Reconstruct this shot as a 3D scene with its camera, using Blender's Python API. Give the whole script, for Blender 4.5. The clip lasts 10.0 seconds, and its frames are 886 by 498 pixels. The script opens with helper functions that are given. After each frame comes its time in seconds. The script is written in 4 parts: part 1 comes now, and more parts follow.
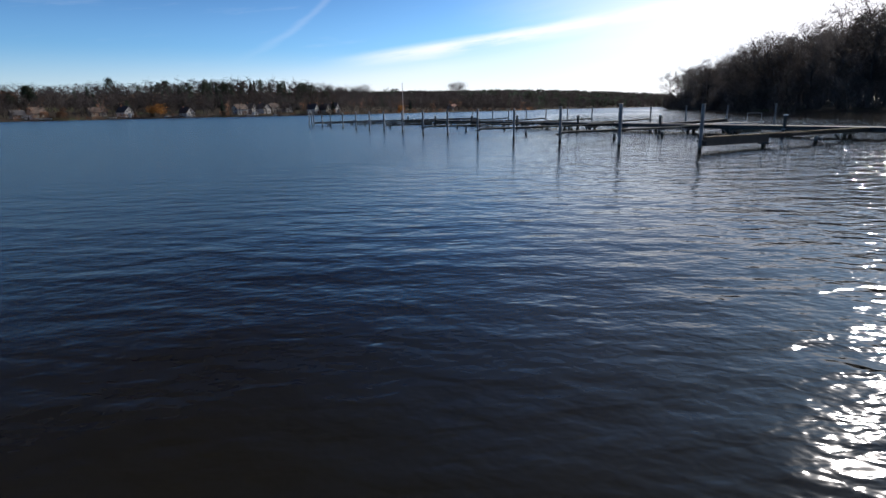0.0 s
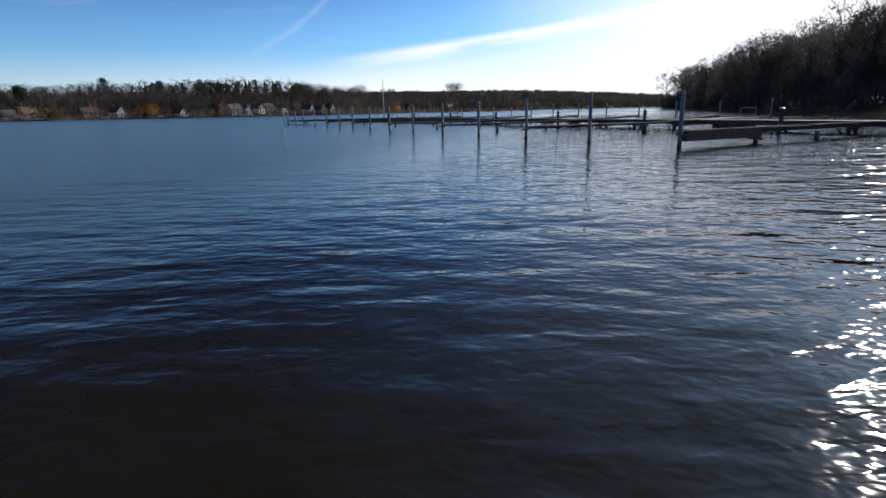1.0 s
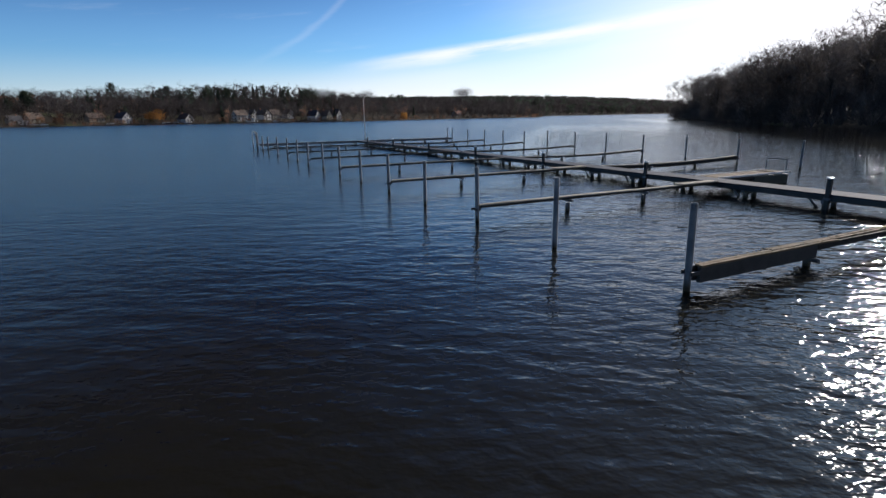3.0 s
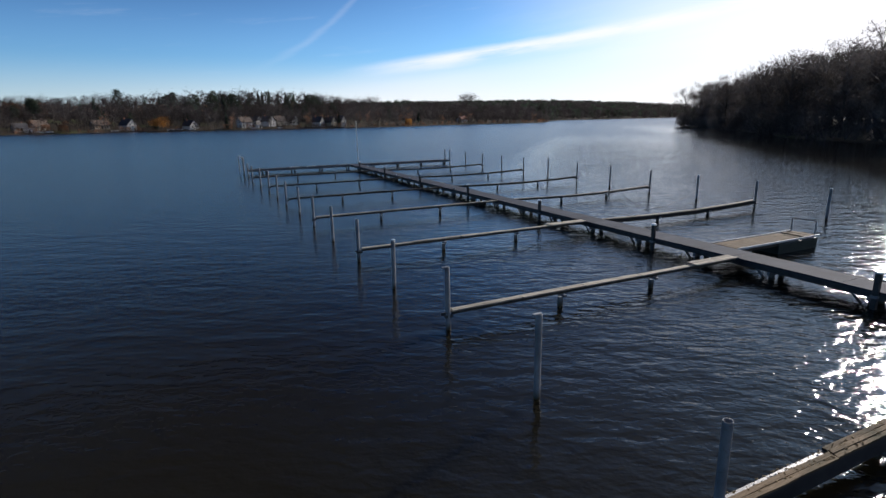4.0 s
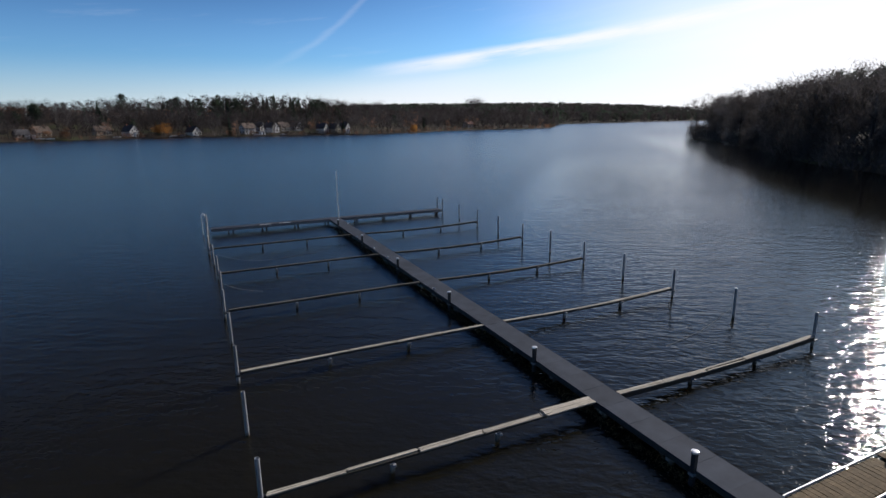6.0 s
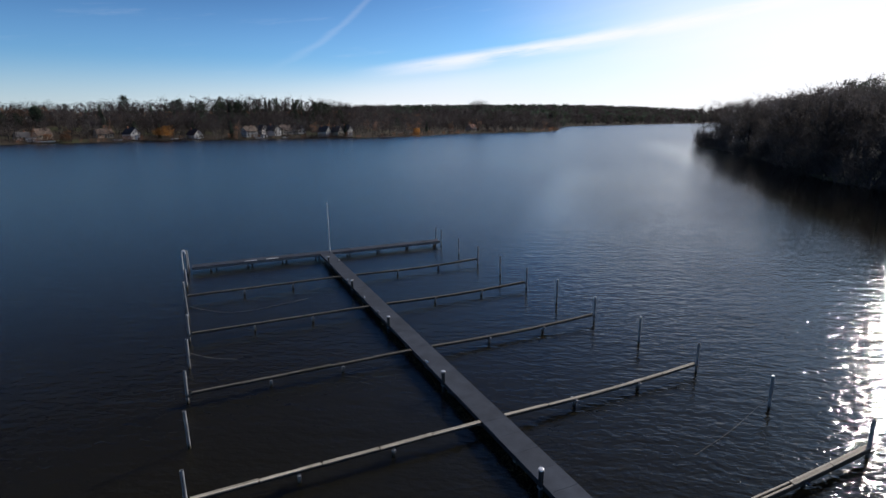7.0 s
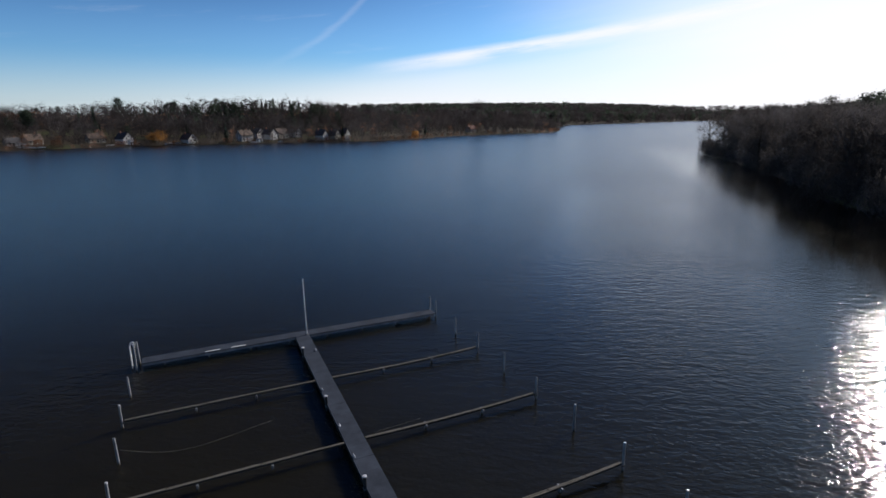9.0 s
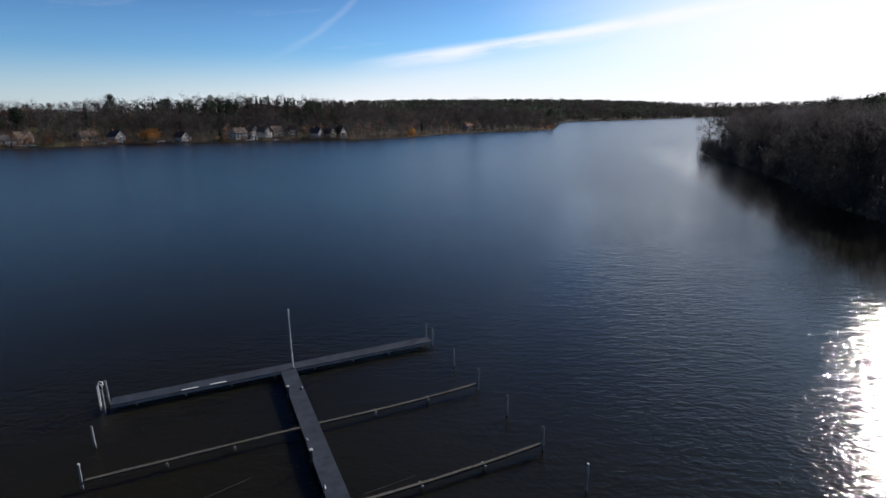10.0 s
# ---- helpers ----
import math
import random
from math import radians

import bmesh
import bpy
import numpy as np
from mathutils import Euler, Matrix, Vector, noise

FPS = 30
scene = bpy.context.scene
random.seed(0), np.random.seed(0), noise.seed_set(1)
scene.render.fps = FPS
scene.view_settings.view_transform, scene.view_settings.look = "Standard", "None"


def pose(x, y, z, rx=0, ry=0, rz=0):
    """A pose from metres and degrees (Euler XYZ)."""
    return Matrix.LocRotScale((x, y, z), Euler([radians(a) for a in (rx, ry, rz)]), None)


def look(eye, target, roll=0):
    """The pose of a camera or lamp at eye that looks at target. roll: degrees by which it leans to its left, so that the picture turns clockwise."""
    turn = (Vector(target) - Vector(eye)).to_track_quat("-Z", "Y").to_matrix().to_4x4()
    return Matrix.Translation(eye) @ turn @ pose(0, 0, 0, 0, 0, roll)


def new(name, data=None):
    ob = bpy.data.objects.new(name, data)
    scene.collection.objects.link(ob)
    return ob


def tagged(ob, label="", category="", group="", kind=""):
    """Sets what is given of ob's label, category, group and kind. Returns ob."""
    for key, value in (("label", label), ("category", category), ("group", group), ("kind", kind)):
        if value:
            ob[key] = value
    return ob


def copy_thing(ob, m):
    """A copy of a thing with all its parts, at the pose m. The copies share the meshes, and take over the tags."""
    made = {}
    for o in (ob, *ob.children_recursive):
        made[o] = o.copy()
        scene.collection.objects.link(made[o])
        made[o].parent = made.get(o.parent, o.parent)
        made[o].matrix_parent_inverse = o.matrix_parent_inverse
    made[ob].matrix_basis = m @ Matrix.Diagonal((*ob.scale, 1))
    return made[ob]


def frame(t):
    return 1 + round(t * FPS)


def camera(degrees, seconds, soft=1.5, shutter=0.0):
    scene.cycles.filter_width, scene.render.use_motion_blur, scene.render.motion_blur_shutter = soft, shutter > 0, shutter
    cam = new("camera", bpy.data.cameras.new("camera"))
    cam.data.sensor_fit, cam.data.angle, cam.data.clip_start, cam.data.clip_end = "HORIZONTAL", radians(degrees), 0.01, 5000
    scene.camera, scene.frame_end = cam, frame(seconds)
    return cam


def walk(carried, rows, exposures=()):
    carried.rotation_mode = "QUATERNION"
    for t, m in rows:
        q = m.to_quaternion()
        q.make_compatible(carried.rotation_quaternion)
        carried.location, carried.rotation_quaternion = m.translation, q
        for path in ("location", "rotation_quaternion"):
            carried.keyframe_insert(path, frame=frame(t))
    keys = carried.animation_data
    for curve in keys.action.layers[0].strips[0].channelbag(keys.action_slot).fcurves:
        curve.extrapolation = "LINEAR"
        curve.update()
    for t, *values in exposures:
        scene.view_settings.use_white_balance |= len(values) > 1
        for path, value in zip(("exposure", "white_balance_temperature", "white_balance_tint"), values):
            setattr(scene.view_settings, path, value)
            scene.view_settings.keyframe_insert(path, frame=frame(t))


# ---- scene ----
cam = camera(80.0, 10.0)
PATH = [
    (0, (-17.526, -13.23, 1.631), (-16.645, -11.507, 1.124), -1.1),
    (0.5, (-15.809, -12.311, 1.508), (-14.921, -10.591, 1.003), -1.0),
    (1, (-14.195, -11.376, 1.233), (-13.309, -9.656, 0.728), -1.1),
    (1.5, (-12.595, -10.204, 1.28), (-11.713, -8.481, 0.775), -1.0),
    (2, (-11.063, -8.914, 1.743), (-10.187, -7.187, 1.243), -0.9),
    (2.2, (-10.525, -8.484, 1.939), (-9.653, -6.754, 1.441), -0.7),
    (3.3, (-7.588, -5.646, 3.917), (-6.733, -3.903, 3.433), -0.9),
    (3.5, (-7.078, -5.083, 4.309), (-6.225, -3.339, 3.829), -0.9),
    (4, (-5.727, -3.734, 5.406), (-4.888, -1.982, 4.93), -0.9),
    (4.5, (-4.376, -2.271, 6.556), (-3.545, -0.514, 6.083), -0.8),
    (5, (-3.17, -0.743, 7.645), (-2.342, 1.016, 7.172), -0.7),
    (5.5, (-1.866, 0.965, 8.951), (-1.044, 2.726, 8.477), -0.8),
    (7, (1.597, 6.428, 12.89), (2.404, 8.196, 12.419), -0.4),
    (7.5, (2.633, 8.262, 14.244), (3.437, 10.031, 13.771), -0.6),
    (8, (3.625, 10.151, 15.613), (4.428, 11.918, 15.132), -0.9),
    (8.5, (4.514, 11.919, 16.865), (5.318, 13.685, 16.381), -0.8),
    (9, (5.555, 13.891, 18.169), (6.362, 15.656, 17.686), -0.5),
    (9.5, (6.458, 15.794, 19.156), (7.272, 17.556, 18.676), -0.3),
    (10, (7.104, 17.365, 19.672), (7.921, 19.121, 19.175), -0.4),
]
walk(cam, [(t, look(eye, target, roll)) for t, eye, target, roll in PATH], [(0, 0.34, 6500, 14), (2.2, 0.31, 6500, 14), (3.5, 0.24, 6500, 14), (10, 0.16, 6500, 14)])

# ---- world, sun ----
SUN_AZ, SUN_EL = 69.7, 25.0     # degrees clockwise from +Y, above the horizon


def build_world():
    w = bpy.data.worlds.new("world")
    scene.world = w
    w.use_nodes = True
    nt = w.node_tree
    N, L = nt.nodes, nt.links
    N.clear()

    def math_node(op, a, b=None, c=None):
        n = N.new("ShaderNodeMath")
        n.operation = op
        for i, v in enumerate((a, b, c)):
            if v is None:
                continue
            if isinstance(v, (int, float)):
                n.inputs[i].default_value = v
            else:
                L.new(v, n.inputs[i])
        return n.outputs[0]

    def smooth(v, lo, hi):
        n = N.new("ShaderNodeMapRange")
        n.interpolation_type = "SMOOTHSTEP"
        L.new(v, n.inputs["Value"])
        n.inputs["From Min"].default_value = lo
        n.inputs["From Max"].default_value = hi
        return n.outputs["Result"]

    sky = N.new("ShaderNodeTexSky")
    sky.sky_type = "NISHITA"
    sky.sun_disc = False
    sky.sun_elevation = radians(SUN_EL)
    sky.sun_rotation = radians(SUN_AZ)
    sky.air_density, sky.dust_density, sky.ozone_density = 1.0, 0.6, 2.0
    co = N.new("ShaderNodeTexCoord").outputs["Generated"]
    sep = N.new("ShaderNodeSeparateXYZ")
    L.new(co, sep.inputs[0])
    x, y, z = sep.outputs
    az = math_node("MULTIPLY", math_node("ARCTAN2", x, y), 57.2958)
    el = math_node("MULTIPLY", math_node("ARCSINE", z), 57.2958)
    # angle from the sun
    dot = N.new("ShaderNodeVectorMath")
    dot.operation = "DOT_PRODUCT"
    L.new(co, dot.inputs[0])
    a, e = radians(SUN_AZ), radians(SUN_EL)
    dot.inputs[1].default_value = (math.sin(a) * math.cos(e), math.cos(a) * math.cos(e), math.sin(e))
    ang = math_node("MULTIPLY", math_node("ARCCOSINE", dot.outputs["Value"]), 57.2958)

    # noise drawn out along the wind for high thin cloud
    comb = N.new("ShaderNodeCombineXYZ")
    L.new(math_node("MULTIPLY", az, 0.055), comb.inputs[0])
    L.new(math_node("MULTIPLY", math_node("SUBTRACT", el, math_node("MULTIPLY", az, 0.12)), 0.42), comb.inputs[1])
    nz = N.new("ShaderNodeTexNoise")
    L.new(comb.outputs[0], nz.inputs["Vector"])
    nz.inputs["Scale"].default_value = 1.6
    nz.inputs["Detail"].default_value = 8.0
    nz.inputs["Roughness"].default_value = 0.62
    noise_v = math_node("SUBTRACT", nz.outputs["Fac"], 0.5)

    # long cirrus streak: centre line el = 5.5 + 0.125 (az - 20)
    line = math_node("SUBTRACT", el, math_node("MULTIPLY_ADD", az, 0.125, 3.05))
    line = math_node("ADD", line, math_node("MULTIPLY", noise_v, 1.1))
    upper = smooth(line, 0.6, -0.15)
    lower = smooth(line, -1.5, -0.1)
    reach = math_node("MULTIPLY", smooth(az, 14.0, 27.0), smooth(nz.outputs["Fac"], 0.26, 0.56))
    streak = math_node("MULTIPLY", math_node("MULTIPLY", upper, lower), reach)
    streak = math_node("MULTIPLY", streak, 0.8)
    # thin white sheet below the streak
    sheet = math_node("MULTIPLY", smooth(line, 0.6, -2.6), math_node("MULTIPLY", smooth(az, 4.0, 28.0), 0.42))
    # old vapour trail
    trail = math_node("SUBTRACT", el, math_node("MULTIPLY_ADD", math_node("MULTIPLY", az, az), 0.0267, 3.6))
    trail = math_node("ABSOLUTE", math_node("ADD", trail, math_node("MULTIPLY", noise_v, 1.2)))
    trail = math_node("MULTIPLY", smooth(trail, 0.6, 0.0), math_node("MULTIPLY", smooth(az, 6.0, 13.0), smooth(az, 26.0, 15.0)))
    trail = math_node("MULTIPLY", trail, 0.09)
    # haze at the horizon and the bright veil round the sun
    haze = math_node("MULTIPLY", smooth(el, 6.5, -0.5), math_node("MULTIPLY_ADD", smooth(az, -18.0, 22.0), 0.45, 0.42))
    veil = smooth(math_node("ADD", ang, math_node("MULTIPLY", noise_v, 5.0)), 43.0, 17.0)
    veil = math_node("MULTIPLY", veil, math_node("MULTIPLY_ADD", smooth(el, 18.0, 6.0), 0.90, 0.10))
    thin = math_node("MULTIPLY", smooth(nz.outputs["Fac"], 0.55, 0.85), 0.12)
    inv = None
    for f in (streak, sheet, trail, haze, veil, thin):
        k = math_node("SUBTRACT", 1.0, f)
        inv = k if inv is None else math_node("MULTIPLY", inv, k)
    cover = math_node("SUBTRACT", 1.0, inv)

    mix = N.new("ShaderNodeMix")
    mix.data_type = "RGBA"
    L.new(cover, mix.inputs["Factor"])
    tint = N.new("ShaderNodeMix")
    tint.data_type = "RGBA"
    tint.blend_type = "MULTIPLY"
    tint.inputs["Factor"].default_value = 1.0
    L.new(sky.outputs[0], tint.inputs["A"])
    tint.inputs["B"].default_value = (0.46, 0.81, 1.19, 1)
    deep = N.new("ShaderNodeMix")
    deep.data_type = "RGBA"
    L.new(math_node("MULTIPLY", smooth(el, 4.0, 22.0), math_node("MULTIPLY_ADD", smooth(ang, 28.0, 65.0), 0.6, 0.4)), deep.inputs["Factor"])
    L.new(tint.outputs["Result"], deep.inputs["A"])
    dark = N.new("ShaderNodeMix")
    dark.data_type, dark.blend_type = "RGBA", "MULTIPLY"
    dark.inputs["Factor"].default_value = 1.0
    L.new(tint.outputs["Result"], dark.inputs["A"])
    dark.inputs["B"].default_value = (0.045, 0.092, 0.185, 1)
    L.new(dark.outputs["Result"], deep.inputs["B"])
    L.new(deep.outputs["Result"], mix.inputs["A"])
    mix.inputs["B"].default_value = (9.0, 9.05, 9.4, 1)
    bg = N.new("ShaderNodeBackground")
    L.new(mix.outputs["Result"], bg.inputs["Color"])
    bg.inputs["Strength"].default_value = 0.10
    out = N.new("ShaderNodeOutputWorld")
    L.new(bg.outputs[0], out.inputs["Surface"])


build_world()
sun_data = bpy.data.lights.new("sun", "SUN")
sun_data.energy, sun_data.angle, sun_data.color = 5.0, radians(0.53), (1.0, 0.95, 0.88)
sun = new("sun", sun_data)
_a, _e = radians(SUN_AZ), radians(SUN_EL)
sun.matrix_world = look((60, 20, 60), (60 - math.sin(_a) * math.cos(_e), 20 - math.cos(_a) * math.cos(_e), 60 - math.sin(_e)))


# ---- materials ----
class Mat:
    """A small node-tree builder round a Principled shader."""

    def __init__(self, name, rough=0.7, metal=0.0, spec=0.5, ior=None):
        self.m = bpy.data.materials.new(name)
        self.m.use_nodes = True
        self.nt = self.m.node_tree
        self.p = self.nt.nodes["Principled BSDF"]
        self.p.inputs["Roughness"].default_value = rough
        self.p.inputs["Metallic"].default_value = metal
        self.p.inputs["Specular IOR Level"].default_value = spec
        if ior:
            self.p.inputs["IOR"].default_value = ior
        self.pos = self.node("ShaderNodeNewGeometry").outputs["Position"]

    def node(self, kind):
        return self.nt.nodes.new(kind)

    def link(self, a, b):
        self.nt.links.new(a, b)

    def coords(self, scale=(1, 1, 1), turn=0.0, local=False):
        src = self.node("ShaderNodeTexCoord").outputs["Object"] if local else self.pos
        if turn:
            r = self.node("ShaderNodeMapping")
            self.link(src, r.inputs["Vector"])
            r.inputs["Rotation"].default_value = (0, 0, radians(turn))
            src = r.outputs[0]
        n = self.node("ShaderNodeMapping")
        self.link(src, n.inputs["Vector"])
        n.inputs["Scale"].default_value = scale
        return n.outputs[0]

    def noise(self, scale, detail=4.0, rough=0.55, co=None, distort=0.0):
        n = self.node("ShaderNodeTexNoise")
        self.link(co if co is not None else self.pos, n.inputs["Vector"])
        n.inputs["Scale"].default_value = scale
        n.inputs["Detail"].default_value = detail
        n.inputs["Roughness"].default_value = rough
        n.inputs["Distortion"].default_value = distort
        return n.outputs["Fac"]

    def ramp(self, v, *stops):
        n = self.node("ShaderNodeValToRGB")
        el = n.color_ramp.elements
        while len(el) < len(stops):
            el.new(0.5)
        for e, (p, c) in zip(el, stops):
            e.position = p
            e.color = (*c, 1) if isinstance(c, tuple) else (c, c, c, 1)
        self.link(v, n.inputs["Fac"])
        return n.outputs["Color"]

    def mix(self, f, a, b, mode="MIX"):
        n = self.node("ShaderNodeMix")
        n.data_type, n.blend_type = "RGBA", mode
        for v, s in ((f, "Factor"), (a, "A"), (b, "B")):
            if isinstance(v, (int, float)):
                n.inputs[s].default_value = v if s == "Factor" else (v, v, v, 1)
            elif isinstance(v, tuple):
                n.inputs[s].default_value = (*v, 1)
            else:
                self.link(v, n.inputs[s])
        return n.outputs["Result"]

    def maths(self, op, a, b):
        n = self.node("ShaderNodeMath")
        n.operation = op
        for i, v in enumerate((a, b)):
            if isinstance(v, (int, float)):
                n.inputs[i].default_value = v
            else:
                self.link(v, n.inputs[i])
        return n.outputs[0]

    def random(self):
        return self.node("ShaderNodeObjectInfo").outputs["Random"]

    def island(self):
        return self.node("ShaderNodeNewGeometry").outputs["Random Per Island"]

    def color(self, v):
        if isinstance(v, tuple):
            self.p.inputs["Base Color"].default_value = (*v, 1)
        else:
            self.link(v, self.p.inputs["Base Color"])
        return self

    def rough(self, v):
        self.link(v, self.p.inputs["Roughness"])
        return self

    def bump(self, v, dist, strength=1.0):
        n = self.node("ShaderNodeBump")
        n.inputs["Strength"].default_value = strength
        n.inputs["Distance"].default_value = dist
        self.link(v, n.inputs["Height"])
        if self.p.inputs["Normal"].links:
            self.link(self.p.inputs["Normal"].links[0].from_socket, n.inputs["Normal"])
        self.link(n.outputs[0], self.p.inputs["Normal"])
        return self


def make_water():
    m = Mat("lake_water", rough=0.04, spec=0.31, ior=1.333)
    patch = m.noise(0.035, 3.0)
    m.color(m.ramp(patch, (0.35, (0.0088, 0.0080, 0.0048)), (0.7, (0.0116, 0.0104, 0.0062))))
    # light scattered in the murky water softens the shadows that fall on it
    m.p.subsurface_method = "BURLEY"
    m.p.inputs["Subsurface Weight"].default_value = 1.0
    m.p.inputs["Subsurface Radius"].default_value = (1.0, 0.9, 0.7)
    m.p.inputs["Subsurface Scale"].default_value = 1.2

    def span(v, lo, hi, a, b):
        n = m.node("ShaderNodeMapRange")
        n.interpolation_type = "SMOOTHSTEP"
        m.link(v, n.inputs["Value"])
        for key, q in (("From Min", lo), ("From Max", hi), ("To Min", a), ("To Max", b)):
            n.inputs[key].default_value = q
        return n.outputs["Result"]

    def along(x, y):
        n = m.node("ShaderNodeVectorMath")
        n.operation = "DOT_PRODUCT"
        m.link(m.pos, n.inputs[0])
        n.inputs[1].default_value = (x, y, 0.0)
        return n.outputs["Value"]

    def either(a, b):
        return m.maths("SUBTRACT", 1.0, m.maths("MULTIPLY", m.maths("SUBTRACT", 1.0, a), m.maths("SUBTRACT", 1.0, b)))

    # wind ripples: long crests across the wind, then finer chop that crosses them
    long_co = m.coords((0.33, 1.0, 1.0), turn=29.0)
    mid_co = m.coords((0.45, 1.0, 1.0), turn=20.0)
    cross_co = m.coords((0.55, 1.0, 1.0), turn=38.0)
    fine_co = m.coords((0.75, 1.0, 1.0), turn=48.0)
    gust = m.ramp(m.noise(0.05, 3.0, 0.6, m.coords((1.0, 2.2, 1.0), turn=25.0)), (0.32, 0.68), (0.68, 1.0))

    def wave(scale, detail, rough, co, distort, height):
        """Wave heights either side of the still surface."""
        return m.maths("MULTIPLY", m.maths("SUBTRACT", m.noise(scale, detail, rough, co, distort), 0.5), height)
    swell = m.maths("ADD", wave(1.0, 1.0, 0.4, long_co, 0.3, 0.20), wave(1.9, 1.0, 0.4, mid_co, 0.3, 0.20))
    small = m.maths("ADD", wave(3.4, 1.5, 0.45, cross_co, 0.35, 0.20), wave(7.5, 1.5, 0.5, mid_co, 0.4, 0.085))
    small = m.maths("ADD", small, wave(13.0, 1.0, 0.5, fine_co, 0.2, 0.04))
    total = m.maths("ADD", swell, m.maths("MULTIPLY", small, gust))
    # glassy water in the lee of the headland, chop by the jetty, higher waves out on the open lake
    lee = along(-0.776, 0.63)
    open_lake = span(along(0.63, 0.776), 90.0, 420.0, 0.0, 1.0)
    calm = either(span(lee, -34.0, -19.0, 0.10, 1.0), open_lake)
    fetch = span(along(-0.35, 0.94), -10.0, 800.0, 1.0, 4.6)
    chop = m.maths("MULTIPLY", span(lee, -4.0, 10.0, 1.42, 0.6), span(lee, -16.0, -5.0, 0.84, 1.0))
    total = m.maths("MULTIPLY", m.maths("MULTIPLY", total, fetch), m.maths("MULTIPLY", calm, chop))
    m.bump(total, 0.16)
    # capillary ripples roughen the surface upwind of the jetty and far out
    away = m.node("ShaderNodeVectorMath")
    away.operation = "DISTANCE"
    m.link(m.pos, away.inputs[0])
    away.inputs[1].default_value = (15.0, 15.0, 0.0)
    near = span(lee, 2.5, 12.0, 0.05, 0.25)
    far_out = m.maths("MULTIPLY", span(away.outputs["Value"], 40.0, 170.0, 0.0, 1.0), either(span(lee, -40.0, -20.0, 0.15, 1.0), open_lake))
    m.rough(m.maths("ADD", near, m.maths("MULTIPLY", m.maths("SUBTRACT", 0.235, near), far_out)))
    return m.m


def make_steel():
    m = Mat("galvanised_steel", rough=0.5, metal=0.1, spec=0.3)
    n1, n2 = m.noise(1.6, 5.0), m.noise(22.0, 3.0)
    base = m.ramp(n1, (0.3, (0.15, 0.165, 0.18)), (0.7, (0.29, 0.305, 0.32)))
    base = m.mix(m.ramp(n2, (0.55, 0.0), (0.75, 0.55)), base, (0.13, 0.10, 0.08))
    # weed and rust stain above the waterline
    sep = m.node("ShaderNodeSeparateXYZ")
    m.link(m.pos, sep.inputs[0])
    zz = m.maths("ADD", sep.outputs[2], m.maths("MULTIPLY", n1, 0.35))
    base = m.mix(m.ramp(zz, (0.22, 1.0), (0.42, 0.0)), base, (0.045, 0.04, 0.025))
    m.color(base)
    m.rough(m.ramp(n2, (0.3, 0.5), (0.7, 0.75)))
    m.bump(n2, 0.004)
    return m.m


def make_old_wood(name, dark, light, moss=0.35):
    m = Mat(name, rough=0.85, spec=0.15)
    grain = m.noise(9.0, 5.0, 0.65, m.coords((0.35, 6.0, 6.0)))
    stain = m.noise(0.9, 4.0)
    base = m.ramp(grain, (0.25, dark), (0.75, light))
    base = m.mix(m.ramp(stain, (0.5, 0.0), (0.72, moss)), base, (0.07, 0.065, 0.04))
    base = m.mix(1.0, base, m.ramp(m.random(), (0.0, 0.72), (1.0, 1.12)), "MULTIPLY")
    m.color(base)
    m.bump(grain, 0.006)
    return m.m


def make_deck():
    m = Mat("grey_deck_panel", rough=0.85, spec=0.15)
    n1, n2 = m.noise(1.3, 5.0, 0.6), m.noise(30.0, 3.0)
    base = m.ramp(n1, (0.3, (0.022, 0.029, 0.042)), (0.72, (0.043, 0.054, 0.075)))
    base = m.mix(m.ramp(n2, (0.58, 0.0), (0.8, 0.4)), base, (0.03, 0.03, 0.03))
    base = m.mix(1.0, base, m.ramp(m.random(), (0.0, 0.85), (1.0, 1.1)), "MULTIPLY")
    m.color(base)
    m.bump(n2, 0.003)
    return m.m


def simple(name, a, b, scale=3.0, rough=0.7, metal=0.0, bump=0.003):
    m = Mat(name, rough=rough, metal=metal)
    n1, n2 = m.noise(scale, 5.0), m.noise(scale * 9, 3.0)
    base = m.ramp(n1, (0.3, a), (0.7, b))
    base = m.mix(1.0, base, m.ramp(n2, (0.3, 0.82), (0.7, 1.08)), "MULTIPLY")
    m.color(base)
    if bump:
        m.bump(n2, bump)
    return m.m


def twigs(name, a, b, rough=0.85, thin=0.4):
    """Bark, needles and fine twigs: tone varied from tree to tree; thin ones let light through."""
    m = Mat(name, rough=rough, spec=0.15)
    base = m.mix(m.island(), a, b)
    tree, area = m.noise(0.11, 2.0, 0.5), m.noise(0.03, 3.0)
    base = m.mix(1.0, base, m.ramp(tree, (0.4, 0.62), (0.6, 1.35)), "MULTIPLY")
    base = m.mix(1.0, base, m.ramp(area, (0.38, (0.72, 0.7, 0.68)), (0.62, (1.2, 1.24, 1.3))), "MULTIPLY")
    m.color(base)
    if thin:
        tr, mx = m.node("ShaderNodeBsdfTranslucent"), m.node("ShaderNodeMixShader")
        m.link(base, tr.inputs["Color"])
        mx.inputs["Fac"].default_value = thin
        m.link(m.p.outputs[0], mx.inputs[1])
        m.link(tr.outputs[0], mx.inputs[2])
        m.link(mx.outputs[0], m.nt.nodes["Material Output"].inputs["Surface"])
    return m.m


